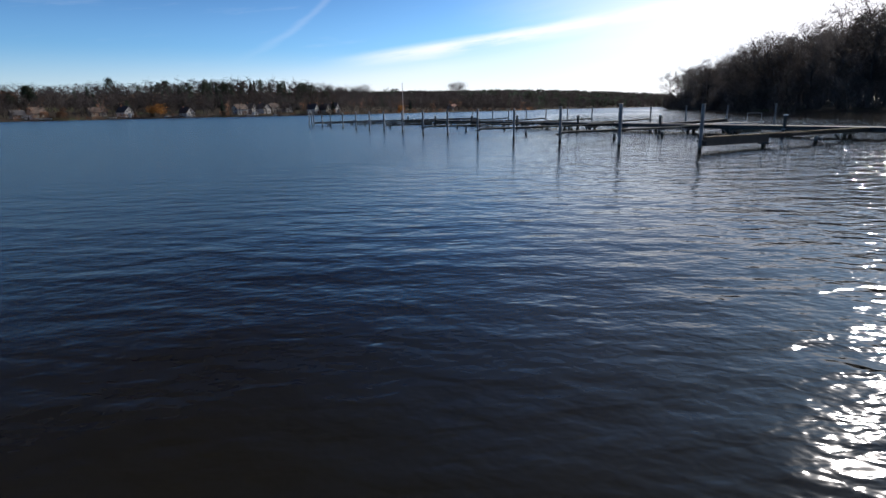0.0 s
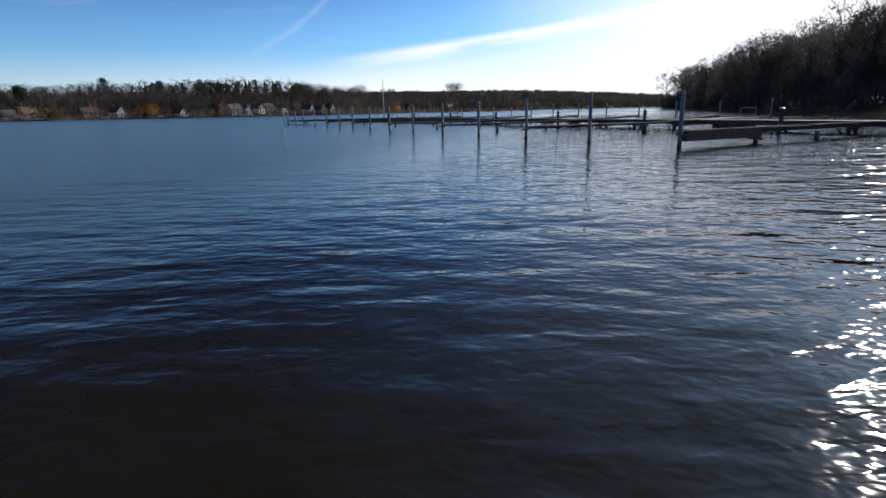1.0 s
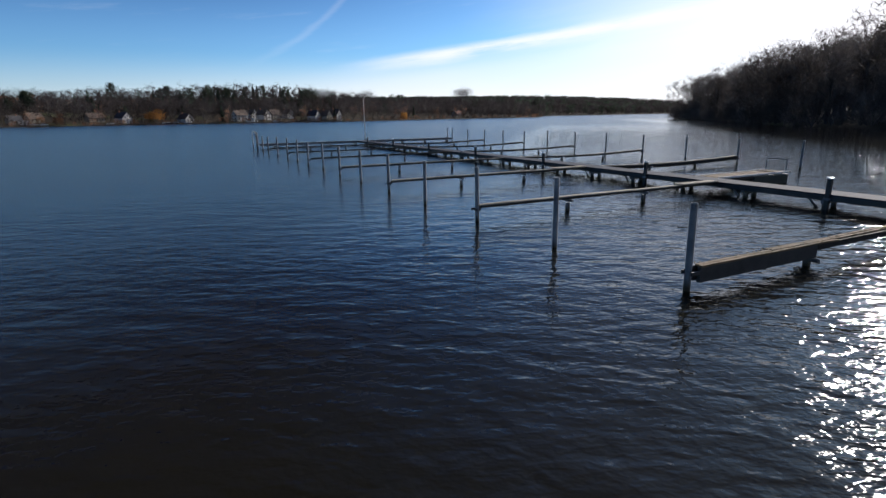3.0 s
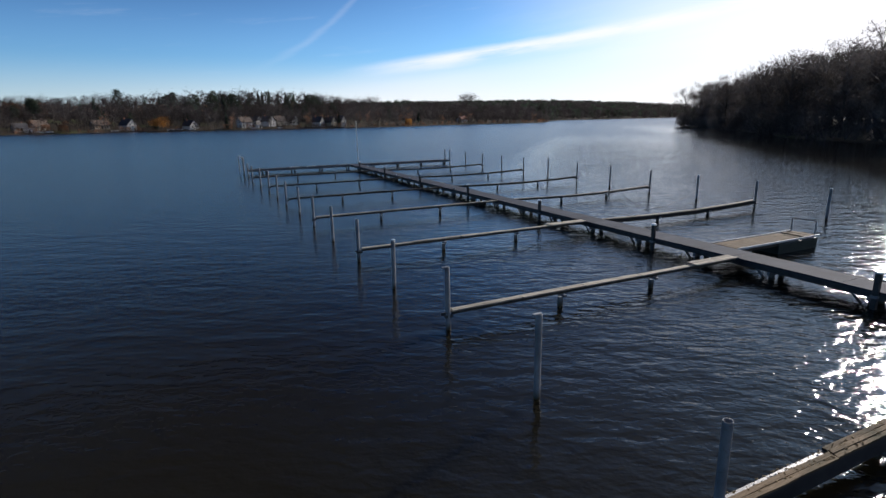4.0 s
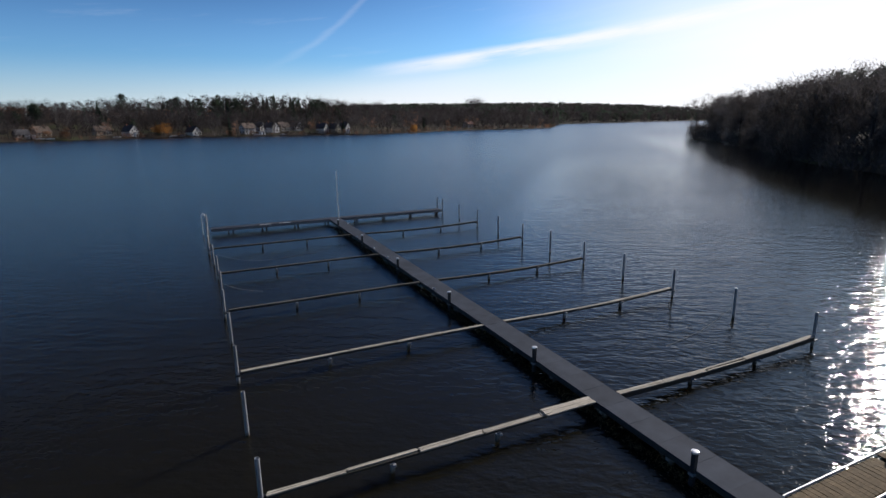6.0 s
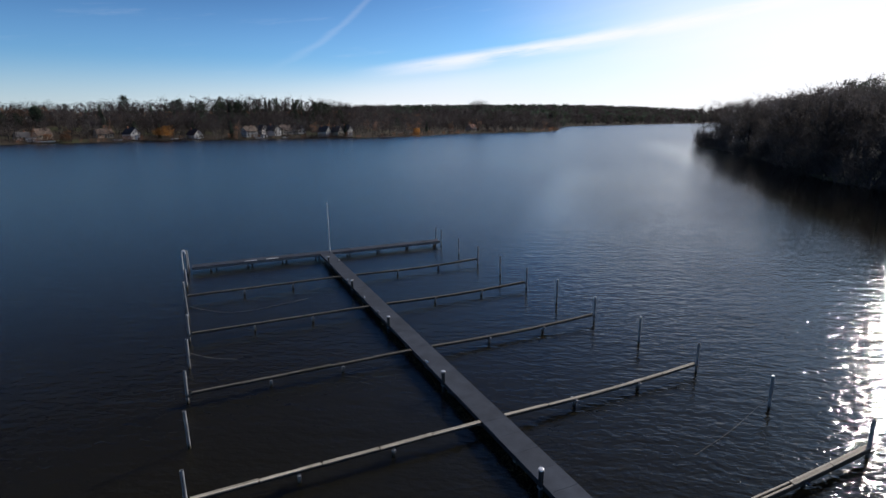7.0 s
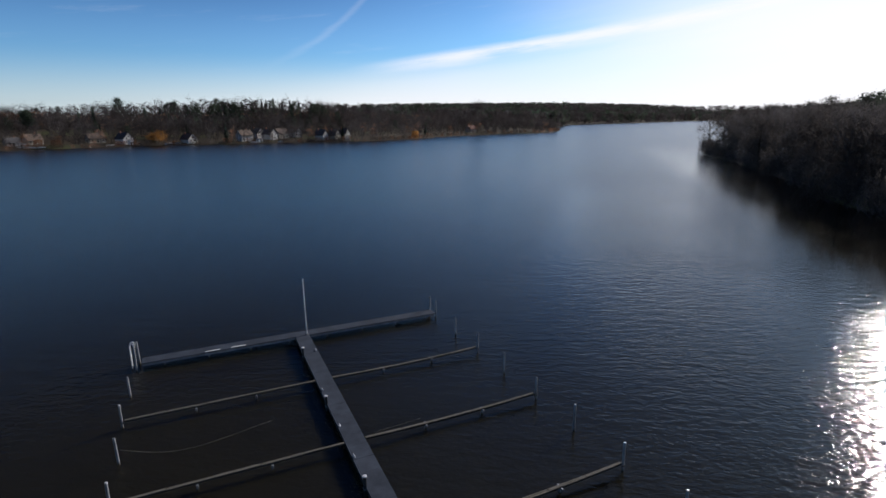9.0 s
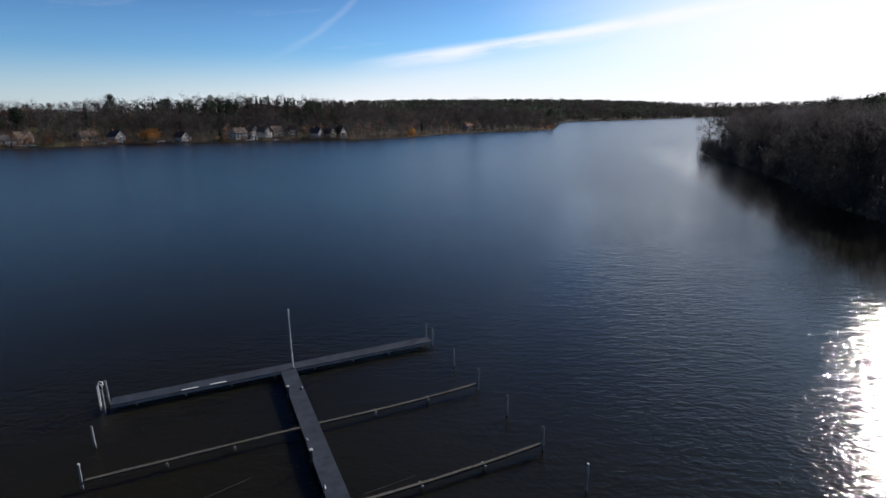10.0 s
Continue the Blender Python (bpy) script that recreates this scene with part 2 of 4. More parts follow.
def make_ground():
    m = Mat("leaf_litter_and_grass", rough=0.95, spec=0.15)
    n1, n2 = m.noise(0.018, 4.0), m.noise(0.8, 5.0)
    litter = m.ramp(n2, (0.3, (0.03, 0.024, 0.017)), (0.7, (0.075, 0.057, 0.037)))
    grass = m.ramp(n2, (0.3, (0.035, 0.042, 0.018)), (0.7, (0.085, 0.09, 0.036)))
    m.color(m.mix(m.ramp(n1, (0.52, 0.0), (0.64, 1.0)), litter, grass))
    m.bump(n2, 0.06)
    return m.m


WATER = make_water()
STEEL = make_steel()
PLANK = make_old_wood("weathered_plank", (0.27, 0.245, 0.20), (0.58, 0.53, 0.44))
PLANK_WARM = make_old_wood("warm_plank", (0.06, 0.043, 0.023), (0.20, 0.145, 0.08), 0.5)
PLANK_DARK = make_old_wood("dark_grey_plank", (0.06, 0.056, 0.05), (0.16, 0.15, 0.13), 0.45)
PLANK_MOSS = make_old_wood("mossy_plank", (0.085, 0.055, 0.03), (0.30, 0.23, 0.15), 0.9)
BEAM = make_old_wood("dark_timber", (0.03, 0.028, 0.025), (0.075, 0.068, 0.06), 0.5)
DECK = make_deck()
DARK_METAL = simple("dark_painted_metal", (0.03, 0.033, 0.036), (0.06, 0.062, 0.065), 4.0, 0.45, 0.3)
WHITE_METAL = simple("white_painted_metal", (0.66, 0.66, 0.64), (0.8, 0.8, 0.78), 3.0, 0.35)
CAP_METAL = simple("bright_cap", (0.6, 0.6, 0.6), (0.8, 0.8, 0.8), 6.0, 0.3, 0.4)
HULL_GREEN = simple("green_pontoon_hull", (0.02, 0.035, 0.03), (0.04, 0.06, 0.05), 2.0, 0.5)
# brown of the walkway's reflection, put into tufts on the water
TUFT_BROWN = simple("water_weed", (0.11, 0.085, 0.038), (0.22, 0.165, 0.07), 2.0, 0.8)
MOSS = simple("dry_moss", (0.12, 0.08, 0.03), (0.24, 0.17, 0.08), 8.0, 0.95)
ROPE = simple("grey_rope", (0.10, 0.095, 0.08), (0.18, 0.17, 0.15), 30.0, 0.9)
GROUND = make_ground()
BARK = twigs("bark", (0.06, 0.053, 0.048), (0.10, 0.09, 0.08), thin=0.0)
TWIG = twigs("bare_twigs", (0.045, 0.039, 0.038), (0.074, 0.064, 0.062))
# paler copy of the bare twigs: brightens the backlit headland through its colour
TWIG_BRIGHT = twigs("brightened_twigs", (0.085, 0.077, 0.072), (0.135, 0.122, 0.115), thin=0.3)
TWIG_RED = twigs("reddish_twigs", (0.17, 0.095, 0.06), (0.27, 0.155, 0.095))
WILLOW = twigs("golden_willow_shoots", (0.30, 0.135, 0.035), (0.42, 0.21, 0.06))
NEEDLE = twigs("pine_needles", (0.03, 0.045, 0.032), (0.06, 0.082, 0.055))
SCRUB = twigs("shore_scrub", (0.06, 0.05, 0.04), (0.11, 0.09, 0.07))


# ---- mesh helpers ----
def part(name, bm, material, parent=None, label=""):
    me = bpy.data.meshes.new(name)
    bm.to_mesh(me)
    bm.free()
    me.materials.append(material)
    ob = new(name, me)
    if parent is not None:
        ob.parent = parent
    if label:
        ob["label"] = label
    return ob


def share(name, me, parent, m):
    ob = new(name, me)
    ob.parent = parent
    ob.matrix_basis = m
    return ob


def root(name, m=None):
    ob = new(name)
    ob.empty_display_size = 0.2
    if m is not None:
        ob.matrix_basis = m
    return ob


def box(bm, x0, x1, y0, y1, z0, z1, bevel=0.0, m=None):
    mat = Matrix.LocRotScale(((x0 + x1) / 2, (y0 + y1) / 2, (z0 + z1) / 2), None, (x1 - x0, y1 - y0, z1 - z0))
    if m is not None:
        mat = m @ mat
    r = bmesh.ops.create_cube(bm, size=1.0, matrix=mat)
    if bevel:
        edges = list({e for v in r["verts"] for e in v.link_edges})
        bmesh.ops.bevel(bm, geom=edges, offset=bevel, segments=1, affect="EDGES")
    return bm


def tube(bm, a, b, r0, r1=None, sides=8, caps=True):
    a, b = Vector(a), Vector(b)
    d = b - a
    mat = Matrix.Translation((a + b) / 2) @ d.to_track_quat("Z", "Y").to_matrix().to_4x4()
    bmesh.ops.create_cone(bm, cap_ends=caps, segments=sides, radius1=r0, radius2=r0 if r1 is None else r1, depth=d.length, matrix=mat)
    return bm


def mesh_from(name, verts, faces, material):
    me = bpy.data.meshes.new(name)
    me.from_pydata(verts, [], faces)
    me.materials.append(material)
    return me


def rope(name, pts, radius, material):
    """A rope as a tube swept along points, smoothed."""
    cu = bpy.data.curves.new(name, "CURVE")
    cu.dimensions, cu.bevel_depth, cu.bevel_resolution, cu.resolution_u = "3D", radius, 1, 6
    sp = cu.splines.new("NURBS")
    sp.points.add(len(pts) - 1)
    for p, q in zip(sp.points, pts):
        p.co = (*q, 1)
    sp.use_endpoint_u, sp.order_u = True, 3
    cu.materials.append(material)
    return new(name, cu)


rng = random.Random(11)

# ---- lake, ground ----
LAKE = [(70, -45), (88, 0), (104, 45), (122, 76), (153, 107), (188, 146), (216, 180), (229, 199), (238, 204),
        (260, 202), (330, 190), (430, 200), (700, 380), (1300, 800), (1900, 1250), (1800, 1390), (1553, 1330),
        (1150, 1150), (760, 996), (560, 760), (450, 610), (400, 552), (391, 546), (327, 532), (245, 507), (205, 480), (190, 461),
        (135, 434), (97, 447), (38, 445), (-8, 461), (-43, 458), (-74, 446), (-103, 443), (-200, 400), (-420, 280),
        (-520, 0), (-420, -120), (-100, -60)]


def lake_distance(px, py):
    """Signed distance to the shore for arrays of points: positive on land."""
    d = np.full(px.shape, 1e9)
    inside = np.zeros(px.shape, bool)
    n = len(LAKE)
    for i in range(n):
        ax, ay = LAKE[i]
        bx, by = LAKE[(i + 1) % n]
        ex, ey = bx - ax, by - ay
        t = np.clip(((px - ax) * ex + (py - ay) * ey) / (ex * ex + ey * ey), 0, 1)
        d = np.minimum(d, np.hypot(px - ax - t * ex, py - ay - t * ey))
        cross = (ay > py) != (by > py)
        xi = ax + (py - ay) * ex / (ey if ey else 1e-9)
        inside ^= cross & (px < xi)
    return np.where(inside, -d, d)


def land_height(px, py):
    d = lake_distance(px, py) + 2.2 * np.sin(px * 0.09 + 1.3) * np.sin(py * 0.11)
    wob = np.sin(px * 0.021 + 0.7) * np.cos(py * 0.017) * 0.5 + np.sin(px * 0.006 - 1.1) * np.cos(py * 0.008 + 0.4)
    rise = np.where(d > 0, 0.25 + 0.06 * np.minimum(d, 40) + np.where(py > 330, 0.02 + 0.07 * np.clip((330 - px) / 160, 0, 1), 0.02) * np.clip(d - 40, 0, 170), np.maximum(d * 0.25, -3.0))
    far = np.clip((np.hypot(px, py) - 800) / 900, 0, 1)
    ridge = far * np.clip(d / 260, 0, 1) * 33 * np.clip((px - 0.02 * py) / 150, 0, 1)
    return rise + np.where(d > 0, np.clip(d / 120, 0, 1) * (1.6 * wob + ridge), 0)


def build_ground():
    xs = np.concatenate([np.arange(-1400, -300, 25), np.arange(-300, 520, 8), np.arange(520, 3000, 25)]).astype(float)
    ys = np.concatenate([np.arange(-700, -80, 25), np.arange(-80, 680, 8), np.arange(680, 2900, 25)]).astype(float)
    gx, gy = np.meshgrid(xs, ys)
    gz = land_height(gx, gy)
    w, h = len(xs), len(ys)
    verts = np.stack([gx.ravel(), gy.ravel(), gz.ravel()], 1)
    i = (np.arange(h - 1)[:, None] * w + np.arange(w - 1)[None, :]).ravel()
    faces = np.stack([i, i + 1, i + 1 + w, i + w], 1)
    me = mesh_from("ground", verts.tolist(), faces.tolist(), GROUND)
    me.polygons.foreach_set("use_smooth", [True] * len(me.polygons))
    tagged(new("ground", me), "brown leaf-littered lake shore with patches of winter grass", "ground", kind="structure")


build_ground()

bm = bmesh.new()
bmesh.ops.create_grid(bm, x_segments=40, y_segments=40, size=1.0, matrix=Matrix.Translation((600, 700, 0)) @ Matrix.Diagonal((2000, 1500, 1, 1)))
tagged(part("water", bm, WATER), "dark rippled lake water reflecting the blue sky", "water", kind="structure")

# ---- jetty ----
WX0, WX1, DZ = 11.34, 12.48, 0.53        # walkway sides and deck height
XL, XR = 0.0, 24.1                        # the two rows of mooring piles


def pile_mesh():
    """A round steel tube pile with an open top and a welded seam, 3.4 m long, its top at z = 0."""
    bm = bmesh.new()
    n, r1, r0 = 20, 0.065, 0.055
    prof = [(r1, -3.4), (r1, -1.9), (r1 * 1.02, -1.88), (r1, -1.86), (r1, -0.02), (r1 * 0.97, -0.002), (r0, -0.004), (r0, -0.16)]
    rings = [[bm.verts.new((q * math.cos(6.28319 * k / n), q * math.sin(6.28319 * k / n), z)) for k in range(n)] for q, z in prof]
    for a, b in zip(rings, rings[1:]):
        for k in range(n):
            f = bm.faces.new((a[k], a[(k + 1) % n], b[(k + 1) % n], b[k]))
            f.smooth = True
    bm.faces.new(rings[0][::-1])
    bm.faces.new(rings[-1])
    bmesh.ops.recalc_face_normals(bm, faces=bm.faces)
    return bm


pile = part("mooring_post", pile_mesh(), STEEL)
tagged(pile, "weathered grey steel tube mooring post standing in the lake", "mooring post", "mooring posts")
pile.matrix_basis = pose(XL, 0.05, 1.70, 0.5, -1.5, 0)
cb = bmesh.new()
tube(cb, (0.004, 0.0, -0.045), (0.006, 0.0, 0.012), 0.068, 0.06, 14)
CAP = bpy.data.meshes.new("cap")
cb.to_mesh(CAP)
cb.free()
CAP.materials.append(CAP_METAL)
cb = bmesh.new()
box(cb, -0.14, 0.05, -0.035, 0.035, 0.002, 0.016, 0.004)
box(cb, -0.14, -0.128, -0.035, 0.035, -0.04, 0.004, 0.004)
TOP_PLATE = bpy.data.meshes.new("top_plate")
cb.to_mesh(TOP_PLATE)
cb.free()
TOP_PLATE.materials.append(STEEL)
PLATED = {("L", 0.5), ("L", 1)}
CAPPED = {("R", 1.5), ("R", 2.5), ("R", 3.5), ("R", 4), ("R", 4.5), ("L", 0.5), ("L", 1), ("L", 1.5), ("L", 5), ("L", 6)}
PILE_TOPS = {("L", 0.5): 1.78, ("L", 1): 1.72, ("L", 6): 1.55, ("L", 6.5): 1.53, ("R", 4.5): 1.76}
for side, px0 in (("L", XL), ("R", XR)):
    for k in range(0, 14):
        n = k / 2
        if (side == "L" and n == 0) or (side == "R" and n < 1.5):
            continue
        z = PILE_TOPS.get((side, n), 1.67 + rng.uniform(-0.03, 0.03))
        px = px0 + {5.5: -0.15, 6: -0.33, 6.5: -0.33}.get(n, 0.0) * (side == "L")
        m = pose(px + rng.uniform(-0.03, 0.03), 8 * n + rng.uniform(-0.04, 0.04), z, rng.uniform(-1.2, 1.2), rng.uniform(-1.2, 1.2), rng.uniform(-6, 6))
        if (side, n) in CAPPED:
            cp = root("mooring_post", m)
            share("shaft", pile.data, cp, Matrix.Identity(4))
            if (side, n) in PLATED:
                share("top_plate", TOP_PLATE, cp, Matrix.Identity(4))
                tagged(cp, "weathered steel mooring post with a small bent plate on top", "mooring post", "mooring posts")
            else:
                share("cap", CAP, cp, Matrix.Identity(4))
                tagged(cp, "weathered steel mooring post with a whitened top", "mooring post", "mooring posts")
        else:
            copy_thing(pile, m)


def plank_mesh(length, width, seed, material=None):
    """A worn plank along +X with ragged ends."""
    r = random.Random(seed)
    bm = bmesh.new()
    n = 5
    rows = []
    for i in range(n + 1):
        x = length * i / n
        w0 = -width / 2 + r.uniform(-0.006, 0.006)
        w1 = width / 2 + r.uniform(-0.006, 0.006)
        zz = r.uniform(-0.005, 0.005)
        dx0, dx1 = (r.uniform(-0.05, 0.0), r.uniform(-0.05, 0.0)) if i == n else ((r.uniform(0, 0.04), r.uniform(0, 0.04)) if i == 0 else (0, 0))
        rows.append([bm.verts.new((x + dx0, w0, zz)), bm.verts.new((x + dx1, w1, zz)), bm.verts.new((x + dx1, w1, zz - 0.04)), bm.verts.new((x + dx0, w0, zz - 0.04))])
    for a, b in zip(rows, rows[1:]):
        for j in range(4):
            bm.faces.new((a[j], a[(j + 1) % 4], b[(j + 1) % 4], b[j]))
    bm.faces.new(rows[0][::-1])
    bm.faces.new(rows[-1])
    bmesh.ops.recalc_face_normals(bm, faces=bm.faces)
    me = bpy.data.meshes.new("plank")
    bm.to_mesh(me)
    bm.free()
    me.materials.append(material or PLANK)
    return me


PLANKS = [plank_mesh(2.3, 0.064, s) for s in range(5)]
DARK_PLANKS = [plank_mesh(2.3, 0.066, s, PLANK_DARK) for s in range(5)]
MOSSY_PLANKS = [plank_mesh(2.3, 0.079, s + 40, PLANK_MOSS) for s in range(5)]
WIDE_PLANKS = [plank_mesh(2.1, 0.1, s + 20) for s in range(4)]
LONG_POST = bmesh.new()
box(LONG_POST, -0.06, 0.06, -0.06, 0.06, -2.2, 0.26, 0.008)
FINGER_POST = bpy.data.meshes.new("support_post")
LONG_POST.to_mesh(FINGER_POST)
LONG_POST.free()
FINGER_POST.materials.append(STEEL)


def sagging_beam(x0, x1, y0, y1, z0, z1, drop):
    """A beam along X whose height follows drop(x), in short straight lengths."""
    bm = bmesh.new()
    n = 12
    rows = []
    for i in range(n + 1):
        x = x0 + (x1 - x0) * i / n
        q = drop(x)
        rows.append([bm.verts.new((x, yy, zz + q)) for yy, zz in ((y0, z0), (y1, z0), (y1, z1), (y0, z1))])
    for a, b in zip(rows, rows[1:]):
        for j in range(4):
            bm.faces.new((a[j], b[j], b[(j + 1) % 4], a[(j + 1) % 4]))
    bm.faces.new(rows[0])
    bm.faces.new(rows[-1][::-1])
    bmesh.ops.recalc_face_normals(bm, faces=bm.faces)
    return bm


def finger(y, x_out, x_in, supports, wide, deep=0.2, missing=()):
    """A narrow finger pier from its outer pile to the walkway, along X."""
    f = root("finger_pier", pose(min(x_out, x_in), y, 0))
    length = abs(x_in - x_out)
    outward = x_out < x_in
    w = 0.25 if y < 4 else 0.205 if y < 20 else 0.175
    pitch = 0.084 if y < 4 else 0.072 if y < 20 else 0.06
    sag = 0.0 if outward else 0.11

    def drop(x):
        """How far the old boards hang below a straight line at x."""
        return -sag * math.sin(math.pi * min(max(x / length, 0.0), 1.0)) + (0.0 if outward else 0.05 * (x / length) ** 3)
    for s in (-1, 1):
        yy = s * (w / 2 - 0.045)
        cut = 3.75 if deep > 0.25 else length
        part("beam", sagging_beam(0.02, cut - 0.01, yy - 0.035, yy + 0.035, DZ - 0.045 - deep, DZ - 0.045, drop), DARK_METAL if deep > 0.25 else BEAM, f)
        if cut < length:
            part("beam", sagging_beam(cut, length - 0.01, yy - 0.035, yy + 0.035, DZ - 0.175, DZ - 0.045, drop), BEAM, f)
    r = random.Random(int(y * 7) + (3 if outward else 0))
    n = 5
    step = length / n
    shift = [r.uniform(-0.012, 0.012) for _ in range(n)]
    kink = [r.uniform(-0.55, 0.55) for _ in range(n)]
    for i in range(n):
        for j in range(3):
            if (i, j) in missing:
                continue
            # finger piers past y = 30 take the darker, greyer planks
            src = (DARK_PLANKS if y > 30 else MOSSY_PLANKS if y < 4 else PLANKS)[r.randrange(5)]
            lo, hi = drop(i * step), drop((i + 1) * step)
            m = pose(i * step + r.uniform(-0.01, 0.03), (j - 1) * pitch + shift[i] + r.uniform(-0.006, 0.006), DZ + lo + r.uniform(-0.012, 0.006), 0, -math.degrees(math.atan2(hi - lo, step)), kink[i] + r.uniform(-0.2, 0.2))
            share("plank", src, f, m @ Matrix.Diagonal((step / 2.3, 0.85 if y > 20 else 1, 1, 1)))
    if wide:
        for j in range(4):
            x0 = length - 2.12 if outward else 0.02
            m = pose(x0 + r.uniform(-0.05, 0.02), (j - 1.5) * 0.107, DZ + 0.045 + max(drop(x0), drop(x0 + 2.1)) + r.uniform(-0.004, 0.004), 0, 0, r.uniform(-0.3, 0.3))
            share("plank", WIDE_PLANKS[r.randrange(4)], f, m)
    for sx in supports:
        share("support_post", FINGER_POST, f, pose(sx - min(x_out, x_in), 0.0, 0.02, r.uniform(-1, 1), r.uniform(-1, 1), 0))
        b = bmesh.new()
        box(b, sx - min(x_out, x_in) - 0.05, sx - min(x_out, x_in) + 0.05, -0.24, 0.24, DZ - 0.045 - deep - 0.08, DZ - 0.047 - deep, 0.006)
        part("crossbeam", b, STEEL, f)
    # clamp that holds the outer end to its pile
    xe = 0.0 if outward else length
    for yy in (-0.13, 0.09):
        b = bmesh.new()
        box(b, xe - 0.2 * outward - 0.02, xe + 0.2 * (not outward) + 0.02, yy, yy + 0.04, DZ - 0.19, DZ - 0.11, 0.004)
        part("clamp", b, DARK_METAL, f)
    if y < 4:
        vs, fs = [], []
        for _ in range(320):
            cx, cy, q = r.uniform(0.1, length - 0.1), r.uniform(-0.11, 0.11), r.uniform(0.012, 0.034)
            i0, k = len(vs), 6
            vs += [(cx + q * r.uniform(0.7, 1.3) * math.cos(1.047 * a), cy + 0.7 * q * r.uniform(0.7, 1.3) * math.sin(1.047 * a), DZ - 0.004) for a in range(k)]
            vs.append((cx, cy, DZ + 0.004 + q * r.uniform(0.12, 0.3)))
            fs += [(i0 + a, i0 + (a + 1) % k, i0 + k) for a in range(k)]
        o = new("moss", mesh_from("moss", vs, fs, MOSS))
        o.parent = f
        tagged(o, "dry brown moss growing on the planks", kind="stuff")
        return tagged(f, "narrow finger pier of mossy brown planks on steel posts", "finger pier", "finger piers")
    return tagged(f, "narrow finger pier of weathered planks on steel posts", "finger pier", "finger piers")


for k in range(0, 7):
    fy = 8.0 * k + (0.1 if k == 1 else 0.0)
    finger(fy, XL + (0.13 if k < 6 else -0.2), WX0 - 0.01, (3.75, 7.4), k in (1, 2), 0.30 if k == 0 else 0.075, {2: {(0, 2), (1, 0)}, 0: {(0, 2), (2, 0)}}.get(k, ()))
    if k >= 2:
        finger(fy, XR - 0.13, WX1 + 0.01, (16.25, 20.1), False, 0.19 if k == 2 else 0.09, {2: {(2, 1)}}.get(k, ()))

# main walkway
Y0, Y1 = -44.0, 56.25
walkway = root("walkway", pose(0, 0, 0))
tagged(walkway, "long grey panelled jetty walkway on paired steel posts", "jetty walkway")
for x in (WX0 + 0.05, WX1 - 0.05):
    b = bmesh.new()
    box(b, x - 0.05, x + 0.05, Y0, Y1, DZ - 0.23, DZ - 0.055, 0.008)
    part("edge_beam", b, DARK_METAL, walkway)


def bent(y, x0, x1):
    p = root("support_frame", pose(0, y, 0))
    p.parent = walkway
    for x in (x0, x1):
        b = bmesh.new()
        box(b, x - 0.07, x + 0.07, -0.07, 0.07, -2.2, DZ - 0.23, 0.01)
        part("post", b, STEEL, p)
    b = bmesh.new()
    box(b, WX0 + 0.02, WX1 - 0.02, -0.06, 0.06, DZ - 0.36, DZ - 0.232, 0.008)
    part("crossbeam", b, STEEL, p)
    b = bmesh.new()
    m = Matrix.Translation((x0, 0.32, DZ - 0.48)) @ pose(0, 0, 0, -45, 0, 0)
    box(b, -0.035, 0.035, -0.03, 0.03, -0.36, 0.3, 0.005, m)
    part("brace", b, STEEL, p)


y = -43.0
while y < 55:
    bent(y, WX0 + 0.22, WX1 - 0.4)
    y += 2.93


def post_bollard(y, x=WX0 - 0.02, top=1.12):
    bo = root("service_post", pose(x, y, 0))
    b = bmesh.new()
    box(b, -0.07, 0.07, -0.07, 0.07, -2.0, top - 0.06, 0.012)
    part("shaft", b, DARK_METAL, bo)
    b = bmesh.new()
    tube(b, (0, 0, top - 0.06), (0, 0, top - 0.01), 0.115, 0.11, 12)
    tube(b, (0, 0, top - 0.012), (0, 0, top), 0.1, 0.06, 12)
    part("cap", b, CAP_METAL, bo, "pale metal cap")
    b = bmesh.new()
    box(b, -0.1, 0.1, -0.1, 0.1, DZ - 0.2, DZ - 0.12, 0.01)
    part("collar", b, STEEL, bo)
    return tagged(bo, "dark square post with a pale round cap beside the walkway", "service post", "service posts")


for yy in (3.72, 11.72, 19.62, 27.8, 36.0, 44.55, 52.6):
    post_bollard(yy)


def cleat(x, y, turn):
    c = root("mooring_cleat", pose(x, y, DZ, 0, 0, turn))
    b = bmesh.new()
    box(b, -0.05, 0.05, -0.05, 0.05, -0.004, 0.06, 0.01)
    part("base", b, CAP_METAL, c)
    b = bmesh.new()
    tube(b, (0, -0.17, 0.075), (0, 0.17, 0.075), 0.028, 0.028, 8)
    part("horn", b, CAP_METAL, c)
    return tagged(c, "small pale metal mooring cleat on the walkway edge", "cleat", "mooring cleats")


for x, yy in ((WX0 + 0.12, 38.5), (WX0 + 0.12, 41.7), (WX1 - 0.12, 52.9), (WX0 + 0.12, 46.4), (WX0 + 0.1, 30.1)):
    cleat(x, yy, rng.uniform(-10, 10))

# outer cross pier at the far end
TY0, TY1 = 56.25, 57.35
tpier = root("cross_pier", pose(0, 0, 0))
tagged(tpier, "grey cross pier closing the far end of the jetty", "pier")
for yy in (TY0 + 0.06, TY1 - 0.06):
    b = bmesh.new()
    box(b, XL + 0.1, XR - 0.1, yy - 0.05, yy + 0.05, DZ - 0.25, DZ - 0.055, 0.008)
    part("edge_beam", b, STEEL, tpier)
x = 1.6
